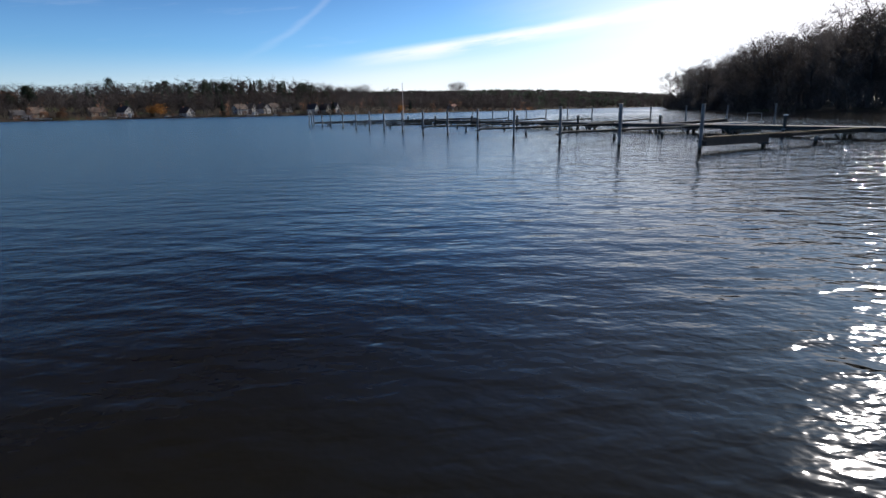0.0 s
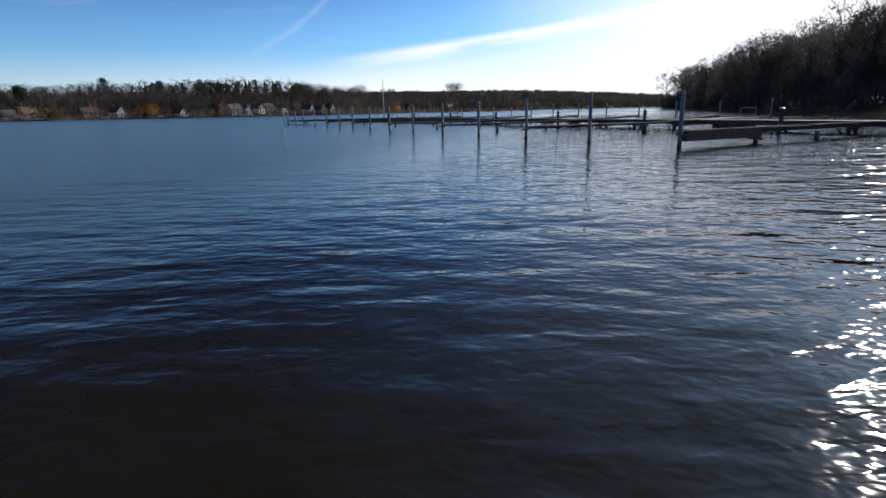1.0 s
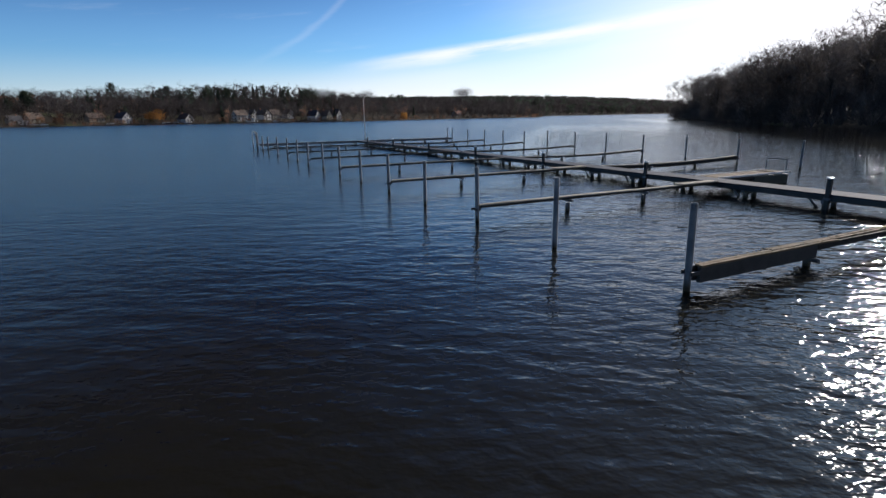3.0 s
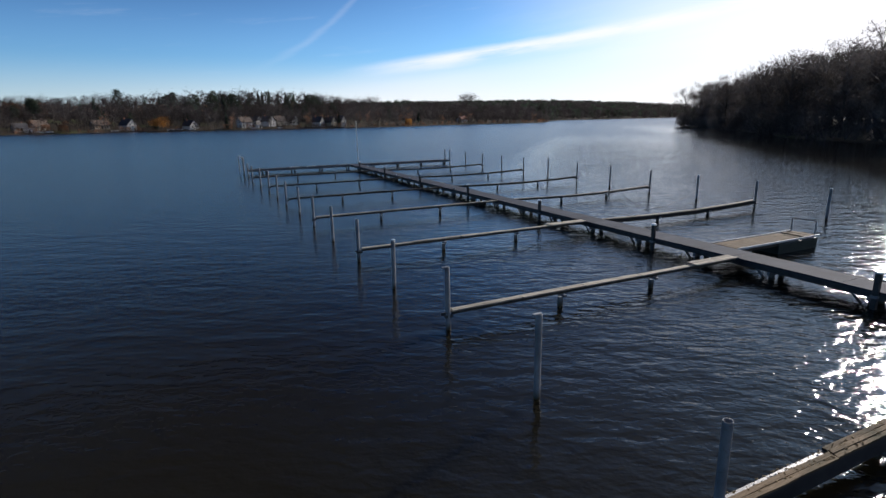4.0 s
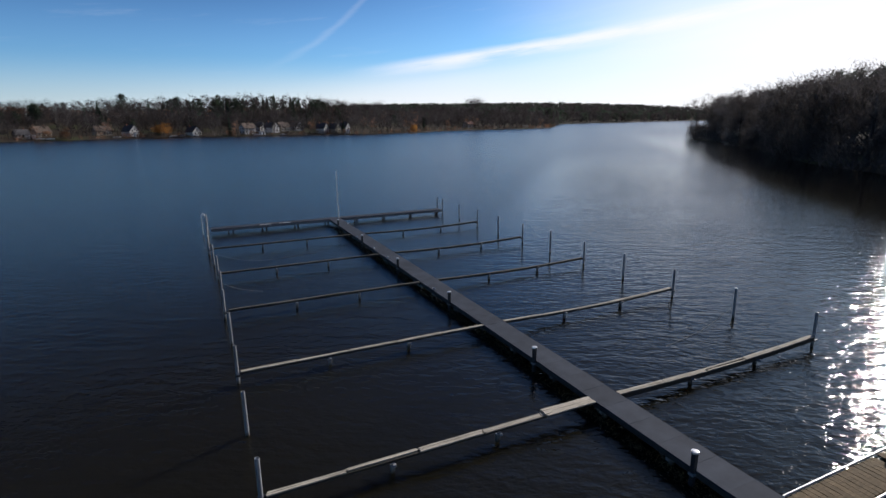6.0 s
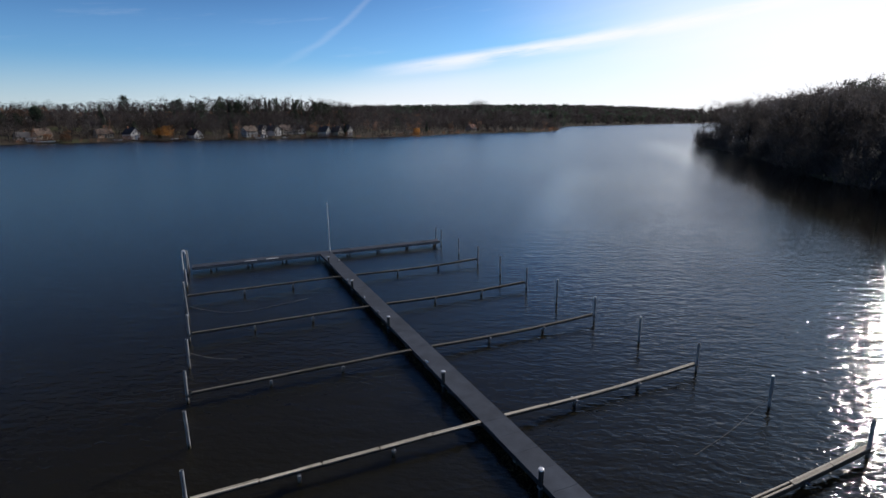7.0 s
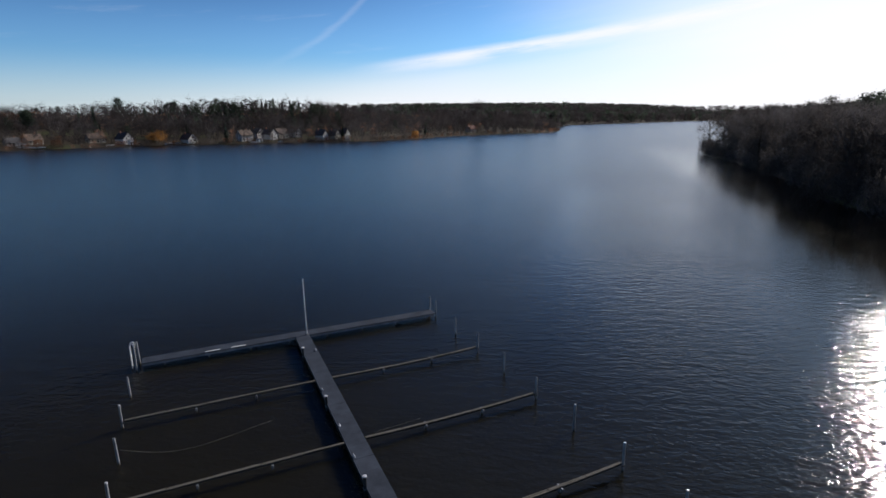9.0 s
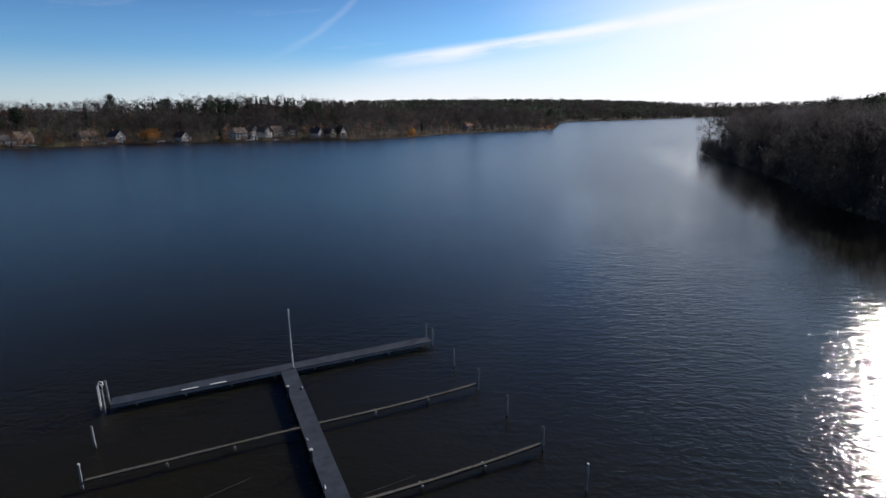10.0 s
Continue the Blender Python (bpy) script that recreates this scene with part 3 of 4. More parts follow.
while x < 23.5:
    b = bmesh.new()
    box(b, x - 0.07, x + 0.07, TY0 + 0.1, TY0 + 0.24, -2.2, DZ - 0.25, 0.01)
    part("post", b, STEEL, tpier)
    b = bmesh.new()
    box(b, x + 0.4, x + 0.54, TY1 - 0.24, TY1 - 0.1, -2.2, DZ - 0.25, 0.01)
    part("post", b, STEEL, tpier)
    x += 3.1
for x in (5.0, 6.9):
    bd = bmesh.new()
    box(bd, x - 0.55, x + 0.55, TY0 + 0.02, TY0 + 0.15, DZ + 0.006, DZ + 0.05, 0.01)
    tagged(part("white_board", bd, WHITE_METAL), "white board lying on the edge of the cross pier", "board", "white boards")


def hoop(x, y, top):
    """Pale ladder hoop: an upright that bends over at its head."""
    h = root("ladder_hoop", pose(x, y, 0))
    for dy in (-0.0, 0.42):
        b = bmesh.new()
        pts = [(0, dy, 0.0), (0, dy, top - 0.25), (0.05, dy, top - 0.06), (0.16, dy, top), (0.27, dy, top - 0.06), (0.31, dy, top - 0.3)]
        for p, q in zip(pts, pts[1:]):
            tube(b, p, q, 0.035, 0.035, 7)
        part("rail", b, WHITE_METAL, h)
    for i in range(3):
        b = bmesh.new()
        tube(b, (0, 0.0, 0.12 + 0.22 * i), (0, 0.42, 0.12 + 0.22 * i), 0.02, 0.02, 6)
        part("rung", b, STEEL, h)
    return tagged(h, "pale metal ladder hoop at the pier's end", "ladder", "ladder hoops")


for x, yy, z in ((XL - 0.25, TY0 - 0.1, 1.85), (XL - 0.2, TY1 + 0.16, 1.85), (XR, TY0 - 0.1, 1.75), (XR - 0.02, TY1 + 0.16, 1.75)):
    copy_thing(pile, pose(x, yy, z, rng.uniform(-1, 1), rng.uniform(-1, 1), rng.uniform(-5, 5)))
hoop(XL - 0.62, TY1 - 0.5, 1.95)

mast = root("flag_pole", pose(12.32, 56.4, DZ))
tagged(mast, "slim white flag pole on the end of the jetty", "flag pole")
b = bmesh.new()
tube(b, (0, 0, 0.0), (0, 0, 0.12), 0.1, 0.09, 10)
part("base", b, STEEL, mast)
b = bmesh.new()
tube(b, (0, 0, 0.1), (-0.02, 0.02, 4.8), 0.048, 0.03, 10)
part("pole", b, WHITE_METAL, mast)
b = bmesh.new()
bmesh.ops.create_uvsphere(b, u_segments=8, v_segments=6, radius=0.055, matrix=Matrix.Translation((-0.02, 0.02, 4.82)))
part("finial", b, WHITE_METAL, mast)

# timber pontoon on the other side of the walkway
PX0, PX1, PY0, PY1 = WX1 + 0.02, 17.6, 8.74, 9.95
pon = root("pontoon", pose(0, 0, 0))
tagged(pon, "timber-decked pontoon with pale edge strips and a dark hull", "pontoon")
b = bmesh.new()
box(b, 15.0, PX1 - 0.06, PY0 + 0.05, PY1 - 0.05, -0.25, DZ - 0.11, 0.03)
part("hull", b, HULL_GREEN, pon, "dark green pontoon hull")
for yy in (PY0 + 0.045, PY1 - 0.045):
    b = bmesh.new()
    box(b, PX0, PX1, yy - 0.022, yy + 0.022, DZ - 0.06, DZ + 0.02, 0.008)
    part("edge_strip", b, WHITE_METAL, pon, "pale metal edge strip")
for yy in (PY0 + 0.1, PY1 - 0.2):
    b = bmesh.new()
    box(b, PX0, 15.02, yy, yy + 0.1, DZ - 0.2, DZ - 0.045, 0.005)
    part("joist", b, BEAM, pon)
cross = plank_mesh(PY1 - PY0 - 0.2, 0.185, 77, PLANK_WARM)
n = int((PX1 - PX0 - 0.1) / 0.2)
for i in range(n):
    m = pose(PX0 + 0.12 + i * 0.2, PY0 + 0.1, DZ + rng.uniform(-0.006, 0.006), 0, 0, 90 + rng.uniform(-0.4, 0.4))
    if i == n - 5:
        continue
    share("plank", cross, pon, m)
b = bmesh.new()
for p, q in (((17.4, 8.86, DZ - 0.05), (17.4, 8.86, 1.1)), ((17.4, 8.86, 1.1), (17.4, 9.83, 1.1)), ((17.4, 9.83, 1.1), (17.4, 9.83, DZ - 0.05))):
    tube(b, p, q, 0.026, 0.026, 8)
part("rail", b, STEEL, pon, "grey tube hand rail")

# slack mooring ropes
for pts in ([(0.05, 44.0, 0.9), (1.6, 43.9, 0.25), (3.5, 43.9, 0.02), (5.5, 44.3, 0.012), (8.0, 45.0, 0.0)],
            [(0.05, 36.0, 0.9), (1.0, 36.0, 0.3), (2.4, 36.1, 0.02)],
            [(XR - 0.05, 20.0, 0.7), (22.5, 19.9, 0.1), (20.5, 19.4, 0.01), (18.2, 19.0, 0.0)],
            [(13.3, 41.0, 0.02), (14.8, 41.05, 0.03), (16.4, 41.2, 0.02)]):
    tagged(rope("mooring_rope", pts, 0.009, ROPE), "slack grey mooring rope lying on the water", "rope", "mooring ropes")


def tuft_fringe():
    """Ragged weed-like tufts standing in for the brown reflection of the walkway's underside."""
    r = random.Random(5)
    vs, fs = [], []
    for _ in range(7000):
        yy = 9.0 + 44.0 * r.random()
        dens = 0.5 + 0.5 * math.sin(yy * 0.9) * math.sin(yy * 0.37 + 1.0)
        if r.random() > 0.35 + 0.65 * dens:
            continue
        xx = WX0 + 0.1 + abs(r.gauss(0, 0.26)) * (-1 if r.random() < 0.75 else 1)
        a, ln, w = r.uniform(0, 6.28), r.uniform(0.05, 0.2), r.uniform(0.008, 0.022)
        hh = r.uniform(0.0, 0.08)
        dx, dy = math.cos(a), math.sin(a)
        i = len(vs)
        vs += [(xx - dy * w, yy + dx * w, -0.01), (xx + dy * w, yy - dx * w, -0.01), (xx + dx * ln, yy + dy * ln, hh)]
        fs.append((i, i + 1, i + 2))
    tagged(new("water_weed", mesh_from("water_weed", vs, fs, TUFT_BROWN)), "brown-green tufts added under the walkway's edge for its brown reflection", "water weed", kind="stuff")


tuft_fringe()

# ---- woods ----
class Soup:
    """Collects loose triangles for a mesh."""

    def __init__(self):
        self.v, self.f, self.mat = [], [], []

    def tri(self, a, b, c, mat=0):
        i = len(self.v)
        self.v += [a, b, c]
        self.f.append((i, i + 1, i + 2))
        self.mat.append(mat)

    def limb(self, a, b, r0, r1, mat=0, sides=3):
        a, b = np.array(a, float), np.array(b, float)
        d = b - a
        d = d / (np.linalg.norm(d) + 1e-9)
        u = np.cross(d, (0.3, 0.9, 0.2))
        u /= np.linalg.norm(u) + 1e-9
        w = np.cross(d, u)
        i = len(self.v)
        for base, r in ((a, r0), (b, r1)):
            for k in range(sides):
                t = 2 * math.pi * k / sides
                self.v.append(tuple(base + r * (math.cos(t) * u + math.sin(t) * w)))
        for k in range(sides):
            j = (k + 1) % sides
            self.f += [(i + k, i + j, i + sides + j), (i + k, i + sides + j, i + sides + k)]
            self.mat += [mat, mat]

    def arrays(self):
        return np.array(self.v, float), np.array(self.f, int), np.array(self.mat, int)


def bare_tree(seed, height, spread, twig_n, twig_w, crown_from=0.3, droop=0.0, limbs=11, reach=1.0):
    """Leafless broadleaf tree: trunk, two orders of limbs and a haze of fine twigs."""
    r = random.Random(seed)
    s = Soup()
    top = height * 0.62
    lean = (r.uniform(-0.04, 0.04) * height, r.uniform(-0.04, 0.04) * height)

    def on_trunk(t):
        return np.array((lean[0] * t, lean[1] * t, top * t))
    r0 = height * 0.014 + 0.06
    for i in range(3):
        s.limb(on_trunk(i / 3), on_trunk((i + 1) / 3), r0 * (1 - 0.25 * i), r0 * (1 - 0.25 * (i + 1)), 0, 5)
    tips = []
    for i in range(limbs):
        t = crown_from / 0.62 + (1 - crown_from / 0.62) * (i + r.random()) / limbs
        t = min(t, 1.0)
        base = on_trunk(t)
        a = i * 2.4 + r.uniform(-0.5, 0.5)
        out = spread * (1.0 - 0.45 * max(0, t - 0.55)) * r.uniform(0.6, 1.0)
        up = height * r.uniform(0.10, 0.30) * (0.5 + 0.5 * t)
        mid = base + np.array((math.cos(a) * out * 0.55, math.sin(a) * out * 0.55, up * 0.55))
        end = base + np.array((math.cos(a) * out, math.sin(a) * out, min(up, height - base[2]) - droop * 0.25 * height))
        s.limb(base, mid, r0 * 0.32, r0 * 0.17)
        s.limb(mid, end, r0 * 0.17, r0 * 0.04)
        tips += [mid, end]
        for _ in range(3):
            p = mid + (end - mid) * r.random()
            q = p + np.array((r.uniform(-1, 1) * spread * 0.35, r.uniform(-1, 1) * spread * 0.35, r.uniform(0.02, 0.16) * height * reach))
            q[2] = min(q[2], height)
            s.limb(p, q, r0 * 0.08, r0 * 0.02)
            tips += [q, (p + q) / 2]
    tips.append(on_trunk(1.0) + np.array((0, 0, height * 0.2)))
    for _ in range(twig_n):
        p = tips[r.randrange(len(tips))]
        p = p + np.array((r.gauss(0, 0.2) * spread, r.gauss(0, 0.2) * spread, r.gauss(0, 0.045) * height)) * (0.2 + 0.8 * reach)
        ln = r.uniform(0.05, 0.11) * height * reach
        d = np.array((r.gauss(0, 0.6), r.gauss(0, 0.6), r.uniform(0.1, 1.0) - droop * 2.2))
        d /= np.linalg.norm(d) + 1e-9
        q = p + d * ln
        side = np.cross(d, (r.random() - 0.5, r.random() - 0.5, 0.3))
        side = side / (np.linalg.norm(side) + 1e-9) * twig_w * r.uniform(0.5, 1.0)
        s.tri(tuple(p - side), tuple(p + side), tuple(q), 1)
        k = p + d * ln * 0.45
        q2 = k + np.array((r.gauss(0, 0.5), r.gauss(0, 0.5), r.uniform(0, 0.6) - droop * 1.5)) * ln * 0.6
        s.tri(tuple(k - side * 0.6), tuple(k + side * 0.6), tuple(q2), 1)
    return s.arrays()


def pine_tree(seed, height, spread, clumps, leaf, per=14):
    """Scots pine: bare lower trunk and a broken crown of needle clumps."""
    r = random.Random(seed)
    s = Soup()
    bend = r.uniform(-0.05, 0.05) * height
    for i in range(4):
        t0, t1 = i / 4, (i + 1) / 4
        s.limb((bend * t0 * t0, 0, height * 0.95 * t0), (bend * t1 * t1, 0, height * 0.95 * t1), 0.02 * height * (1 - 0.8 * t0), 0.02 * height * (1 - 0.8 * t1), 0, 5)
    for c in range(clumps):
        t = 0.42 + 0.58 * (c + r.random()) / clumps
        a = c * 2.39 + r.uniform(-0.4, 0.4)
        rad = spread * math.sqrt(max(0.02, 1.0 - max(0, (t - 0.45) / 0.56) ** 1.6)) * r.uniform(0.2, 1.0)
        cen = np.array((bend * t * t + math.cos(a) * rad, math.sin(a) * rad, height * t))
        s.limb((bend * t * t, 0, height * (t - 0.04)), tuple(cen), 0.005 * height, 0.002 * height)
        size = spread * r.uniform(0.22, 0.38)
        for _ in range(per):
            p = cen + np.array((r.gauss(0, 0.5), r.gauss(0, 0.5), r.gauss(0, 0.28))) * size
            u = np.array((r.gauss(0, 1), r.gauss(0, 1), r.gauss(0, 0.6)))
            w = np.array((r.gauss(0, 1), r.gauss(0, 1), r.gauss(0, 0.6)))
            u, w = u / np.linalg.norm(u) * leaf, w / np.linalg.norm(w) * leaf
            s.tri(tuple(p), tuple(p + u), tuple(p + w), 1)
    return s.arrays()


def spruce_tree(seed, height, spread):
    """Spruce: whorls of drooping boughs narrowing to a point."""
    r = random.Random(seed)
    s = Soup()
    s.limb((0, 0, 0), (0, 0, height), 0.015 * height, 0.02, 0, 5)
    rows = 20
    for i in range(rows):
        t = 0.08 + 0.9 * i / rows
        rad = spread * (1 - t) ** 0.85 + 0.15
        for k in range(9):
            a = k * 0.698 + i * 0.37 + r.uniform(-0.2, 0.2)
            rr = rad * r.uniform(0.7, 1.1)
            z = height * t + r.uniform(-0.02, 0.02) * height
            tip = (math.cos(a) * rr, math.sin(a) * rr, z - 0.04 * height - 0.15 * rr)
            for o in (-1, 1):
                b = a + o * 0.42
                s.tri((0, 0, z + 0.02 * height), tip, (math.cos(b) * rr * 0.6, math.sin(b) * rr * 0.6, z - 0.05 * height), 1)
    return s.arrays()


def shrub(seed, height, spread, n, w):
    r = random.Random(seed)
    s = Soup()
    for _ in range(7):
        a = r.uniform(0, 6.3)
        s.limb((0, 0, 0), (math.cos(a) * spread * 0.6, math.sin(a) * spread * 0.6, height * r.uniform(0.6, 0.9)), 0.05, 0.02)
    for _ in range(n):
        a, q, z = r.uniform(0, 6.3), spread * math.sqrt(r.random()), height * r.random() ** 0.8
        p = np.array((math.cos(a) * q * (1 - 0.3 * z / height), math.sin(a) * q * (1 - 0.3 * z / height), z))
        d = np.array((math.cos(a) * 0.6 + r.gauss(0, 0.4), math.sin(a) * 0.6 + r.gauss(0, 0.4), r.uniform(0.2, 1)))
        d = d / np.linalg.norm(d) * r.uniform(0.3, 0.7) * height * 0.4
        side = np.cross(d, (r.random(), r.random(), r.random()))
        side = side / (np.linalg.norm(side) + 1e-9) * w
        s.tri(tuple(p - side), tuple(p + side), tuple(p + d), 1)
    return s.arrays()


def tree_thing(name, arr, mats, m, label, category, group=""):
    """One tree as a thing with a trunk and a crown."""
    v, f, mt = arr
    t = root(name, m)
    for idx, pname in ((0, "trunk"), (1, "crown")):
        sel = f[mt == idx]
        used = np.unique(sel)
        remap = np.zeros(len(v), int)
        remap[used] = np.arange(len(used))
        me = mesh_from(pname, v[used].tolist(), remap[sel].tolist(), mats[idx])
        ob = new(pname, me)
        ob.parent = t
    return tagged(t, label, category, group)


def woods(name, protos, places, mats, label):
    """Many trees joined as one stand. places: (prototype, x, y, z, scale, turn)."""
    vs, fs, ms, base = [], [], [], 0
    for k, px, py, pz, sc, turn in places:
        v, f, mt = protos[k][0]
        c, s_ = math.cos(turn), math.sin(turn)
        w = np.stack([(v[:, 0] * c - v[:, 1] * s_) * sc + px, (v[:, 0] * s_ + v[:, 1] * c) * sc + py, v[:, 2] * sc + pz], 1)
        vs.append(w)
        fs.append(f + base)
        lut = np.array(protos[k][1])
        ms.append(lut[mt])
        base += len(v)
    v, f, mt = np.concatenate(vs), np.concatenate(fs), np.concatenate(ms)
    me = bpy.data.meshes.new(name)
    me.vertices.add(len(v))
    me.vertices.foreach_set("co", v.ravel())
    me.loops.add(len(f) * 3)
    me.loops.foreach_set("vertex_index", f.ravel().astype(np.int32))
    me.polygons.add(len(f))
    me.polygons.foreach_set("loop_start", np.arange(0, len(f) * 3, 3, dtype=np.int32))
    for mm in mats:
        me.materials.append(mm)
    me.polygons.foreach_set("material_index", mt.astype(np.int32))
    me.update(calc_edges=True)
    me.validate()
    return tagged(new(name, me), label, "woods", kind="stuff")


WOOD_MATS = [BARK, TWIG, TWIG_RED, NEEDLE, SCRUB, TWIG_BRIGHT]
# prototypes with (trunk material, crown material)
MID = [(bare_tree(i, 20, 5.4, 330, 0.2, 0.08, 0.0, 10, 0.65), (0, 1)) for i in range(5)]
MID += [(bare_tree(9, 16, 4.5, 400, 0.14, 0.16), (0, 2)), (pine_tree(3, 17, 4.6, 52, 0.8), (0, 3)), (pine_tree(4, 16, 4.4, 46, 0.8), (0, 3)),
        (spruce_tree(5, 18, 4.0), (0, 3)), (shrub(6, 3.0, 2.4, 150, 0.11), (0, 4)), (shrub(7, 3.4, 2.2, 150, 0.11), (0, 2))]
MID += [(bare_tree(20 + i, 20, 6.0, 280, 0.26, 0.12, 0.0, 8, 0.65), (0, 1)) for i in range(3)]
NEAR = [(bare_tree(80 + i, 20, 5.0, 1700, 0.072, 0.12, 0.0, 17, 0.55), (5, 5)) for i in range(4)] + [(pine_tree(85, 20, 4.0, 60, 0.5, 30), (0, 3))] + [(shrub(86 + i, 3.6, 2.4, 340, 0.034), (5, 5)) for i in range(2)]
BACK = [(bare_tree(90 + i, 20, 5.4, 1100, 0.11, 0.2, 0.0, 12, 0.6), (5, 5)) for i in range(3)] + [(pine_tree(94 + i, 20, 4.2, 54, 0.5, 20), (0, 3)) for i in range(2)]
FAR = [(shrub(40 + i, 20, 6.5, 75, 0.75), (0, 1)) for i in range(3)] + [(shrub(44 + i, 21, 5.5, 80, 0.75), (0, 3)) for i in range(2)]


def scatter(n, region, seed, dmin, dmax, pick, scale, gap, keep=None):
    """Random places on land between dmin and dmax metres from the shore."""
    r = random.Random(seed)
    x0, x1, y0, y1 = region
    pts = np.array([(r.uniform(x0, x1), r.uniform(y0, y1)) for _ in range(n)])
    d = lake_distance(pts[:, 0], pts[:, 1])
    z = land_height(pts[:, 0], pts[:, 1])
    out, cells = [], {}
    for (px, py), dd, zz in zip(pts, d, z):
        if not dmin <= dd <= dmax or (keep and not keep(px, py, dd)):
            continue
        c = (int(px // gap), int(py // gap))
        near = [q for i in (-1, 0, 1) for j in (-1, 0, 1) for q in cells.get((c[0] + i, c[1] + j), ())]
        if any((q[0] - px) ** 2 + (q[1] - py) ** 2 < gap * gap for q in near):
            continue
        cells.setdefault(c, []).append((px, py))
        out.append((pick(r, px, py, dd), px, py, max(zz, 0.0) - 0.1, scale(r, px, py, dd), r.uniform(0, 6.28)))
    return out


# places kept free round the houses: (x, y, radius)
HOUSES = [(-98, 476, 6), (-62, 486, 6), (-42, 474, 6), (1, 472, 6), (41, 467, 6), (61, 474, 6), (71, 482, 6), (100, 459, 6), (111, 460, 6), (53, 490, 6), (84, 492, 6), (-108, 468, 6), (122, 470, 6), (288, 553, 8)]


def clear(px, py, dd):
    return all((px - hx) ** 2 + (py - hy) ** 2 > rr * rr for hx, hy, rr in HOUSES)


def clear_low(px, py, dd):
    return all((px - hx) ** 2 + (py - hy) ** 2 > 49 for hx, hy, rr in HOUSES)


def pick_left(r, px, py, dd):
    q = r.random()
    if q < (0.2 if dd > 60 and noise.noise((px * 0.012, py * 0.012, 3.0)) > 0.3 else 0.05):
        return r.choice((6, 7, 8, 8))
    if dd > 100 and q < (0.3 if -20 < px < 150 else 0.1):
        return r.choice((6, 7, 8))
    if dd > 45:
        return r.choice((11, 12, 13))
    return 5 if q > 0.93 else r.randrange(5)


def taller(x):
    """The woods stand taller towards the point."""
    return 1.0 + 0.08 * min(max((x - 240) / 130, 0.0), 1.0)


left = scatter(9000, (-330, 470, 390, 700), 1, 6, 120, pick_left, lambda r, x, y, d: r.uniform(0.88, 1.05) * taller(x) * (0.78 if d < 40 else 0.95) * (0.92 if x < -0.15 * y else 1.0), 7.1, clear)
left += scatter(4200, (-380, 420, 540, 820), 8, 120, 210, pick_left, lambda r, x, y, d: r.uniform(0.97, 1.08) * (1.0 + 0.36 * math.exp(-((x - 60) / 110) ** 2)) * (1.0 + 0.5 * (taller(x) - 1.0)) * (0.92 if x < -0.15 * y else 1.0), 8.6, clear)
left += scatter(9000, (-200, 460, 420, 640), 2, -1.6, 10, lambda r, x, y, d: r.choice((9, 9, 10)), lambda r, x, y, d: r.uniform(0.4, 1.15), 2.8, clear_low)
left += scatter(5000, (-330, 330, 560, 760), 12, 130, 205, lambda r, x, y, d: r.choice((9, 9, 10)), lambda r, x, y, d: r.uniform(2.4, 3.8), 7.5)
woods("far_bank_woods", MID, left, WOOD_MATS, "bare brown winter woods with dark pines along the far bank")

def headland_scale(r, x, y, d):
    """Taller trees where the headland comes nearest the jetty."""
    return r.uniform(0.99, 1.17) * (1.0 + 0.13 * min(max((70 - y) / 25, 0.0), 1.0))


right = scatter(7000, (70, 420, -60, 330), 3, 2.0, 24, lambda r, x, y, d: 4 if r.random() < 0.12 and y < 120 else r.randrange(4), headland_scale, 5.0)
right += scatter(14000, (70, 300, -60, 230), 4, -0.8, 5, lambda r, x, y, d: r.choice((5, 6)), lambda r, x, y, d: r.uniform(0.8, 1.9), 2.6)
back = scatter(6000, (70, 420, -60, 330), 9, 24, 60, lambda r, x, y, d: r.choice((3, 4)) if r.random() < (0.62 if y < 110 else 0.25) else r.randrange(3), headland_scale, 5.4)
woods("headland_back_woods", BACK, back, WOOD_MATS, "leafless woods with pines deeper in the headland")
woods("headland_woods", NEAR, right, WOOD_MATS, "dense leafless woods with pines on the wooded headland")

far = scatter(15000, (300, 2300, 560, 1900), 5, 1, 240, lambda r, x, y, d: r.choice((0, 1, 2, 0, 1, 2, 3, 4)), lambda r, x, y, d: r.uniform(0.95, 1.15), 9.0,
              lambda x, y, d: (x * x + y * y > 640000 or x > 455) and -0.62 < (x * 0.62 - y * 0.785) / 1000 < 0.75)
far += scatter(9000, (230, 1900, 480, 1500), 15, 0.5, 14, lambda r, x, y, d: r.choice((0, 1, 2)), lambda r, x, y, d: r.uniform(0.2, 0.5), 5.0,
               lambda x, y, d: x * x + y * y > 330000 and -0.35 < (x * 0.62 - y * 0.785) / 1000 < 0.75)
far += scatter(10500, (150, 1700, 1050, 1950), 25, 240, 620, lambda r, x, y, d: r.choice((0, 1, 2, 3, 3, 4)), lambda r, x, y, d: r.uniform(0.85, 1.1), 13.0,
               lambda x, y, d: x * x + y * y > 1900000 and 0.1 < x / y < 1.0)
woods("distant_woods", FAR, far, WOOD_MATS, "hazy wooded ridge beyond the end of the lake")

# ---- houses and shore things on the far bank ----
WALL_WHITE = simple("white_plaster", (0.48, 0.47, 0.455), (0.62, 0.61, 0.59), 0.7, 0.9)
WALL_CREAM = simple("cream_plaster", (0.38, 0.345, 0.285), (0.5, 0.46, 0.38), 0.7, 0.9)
WALL_BRICK = simple("red_brick", (0.22, 0.10, 0.07), (0.33, 0.16, 0.11), 1.2, 0.9)
ROOF_RED = simple("red_roof_tiles", (0.20, 0.075, 0.045), (0.32, 0.13, 0.08), 1.0, 0.8)
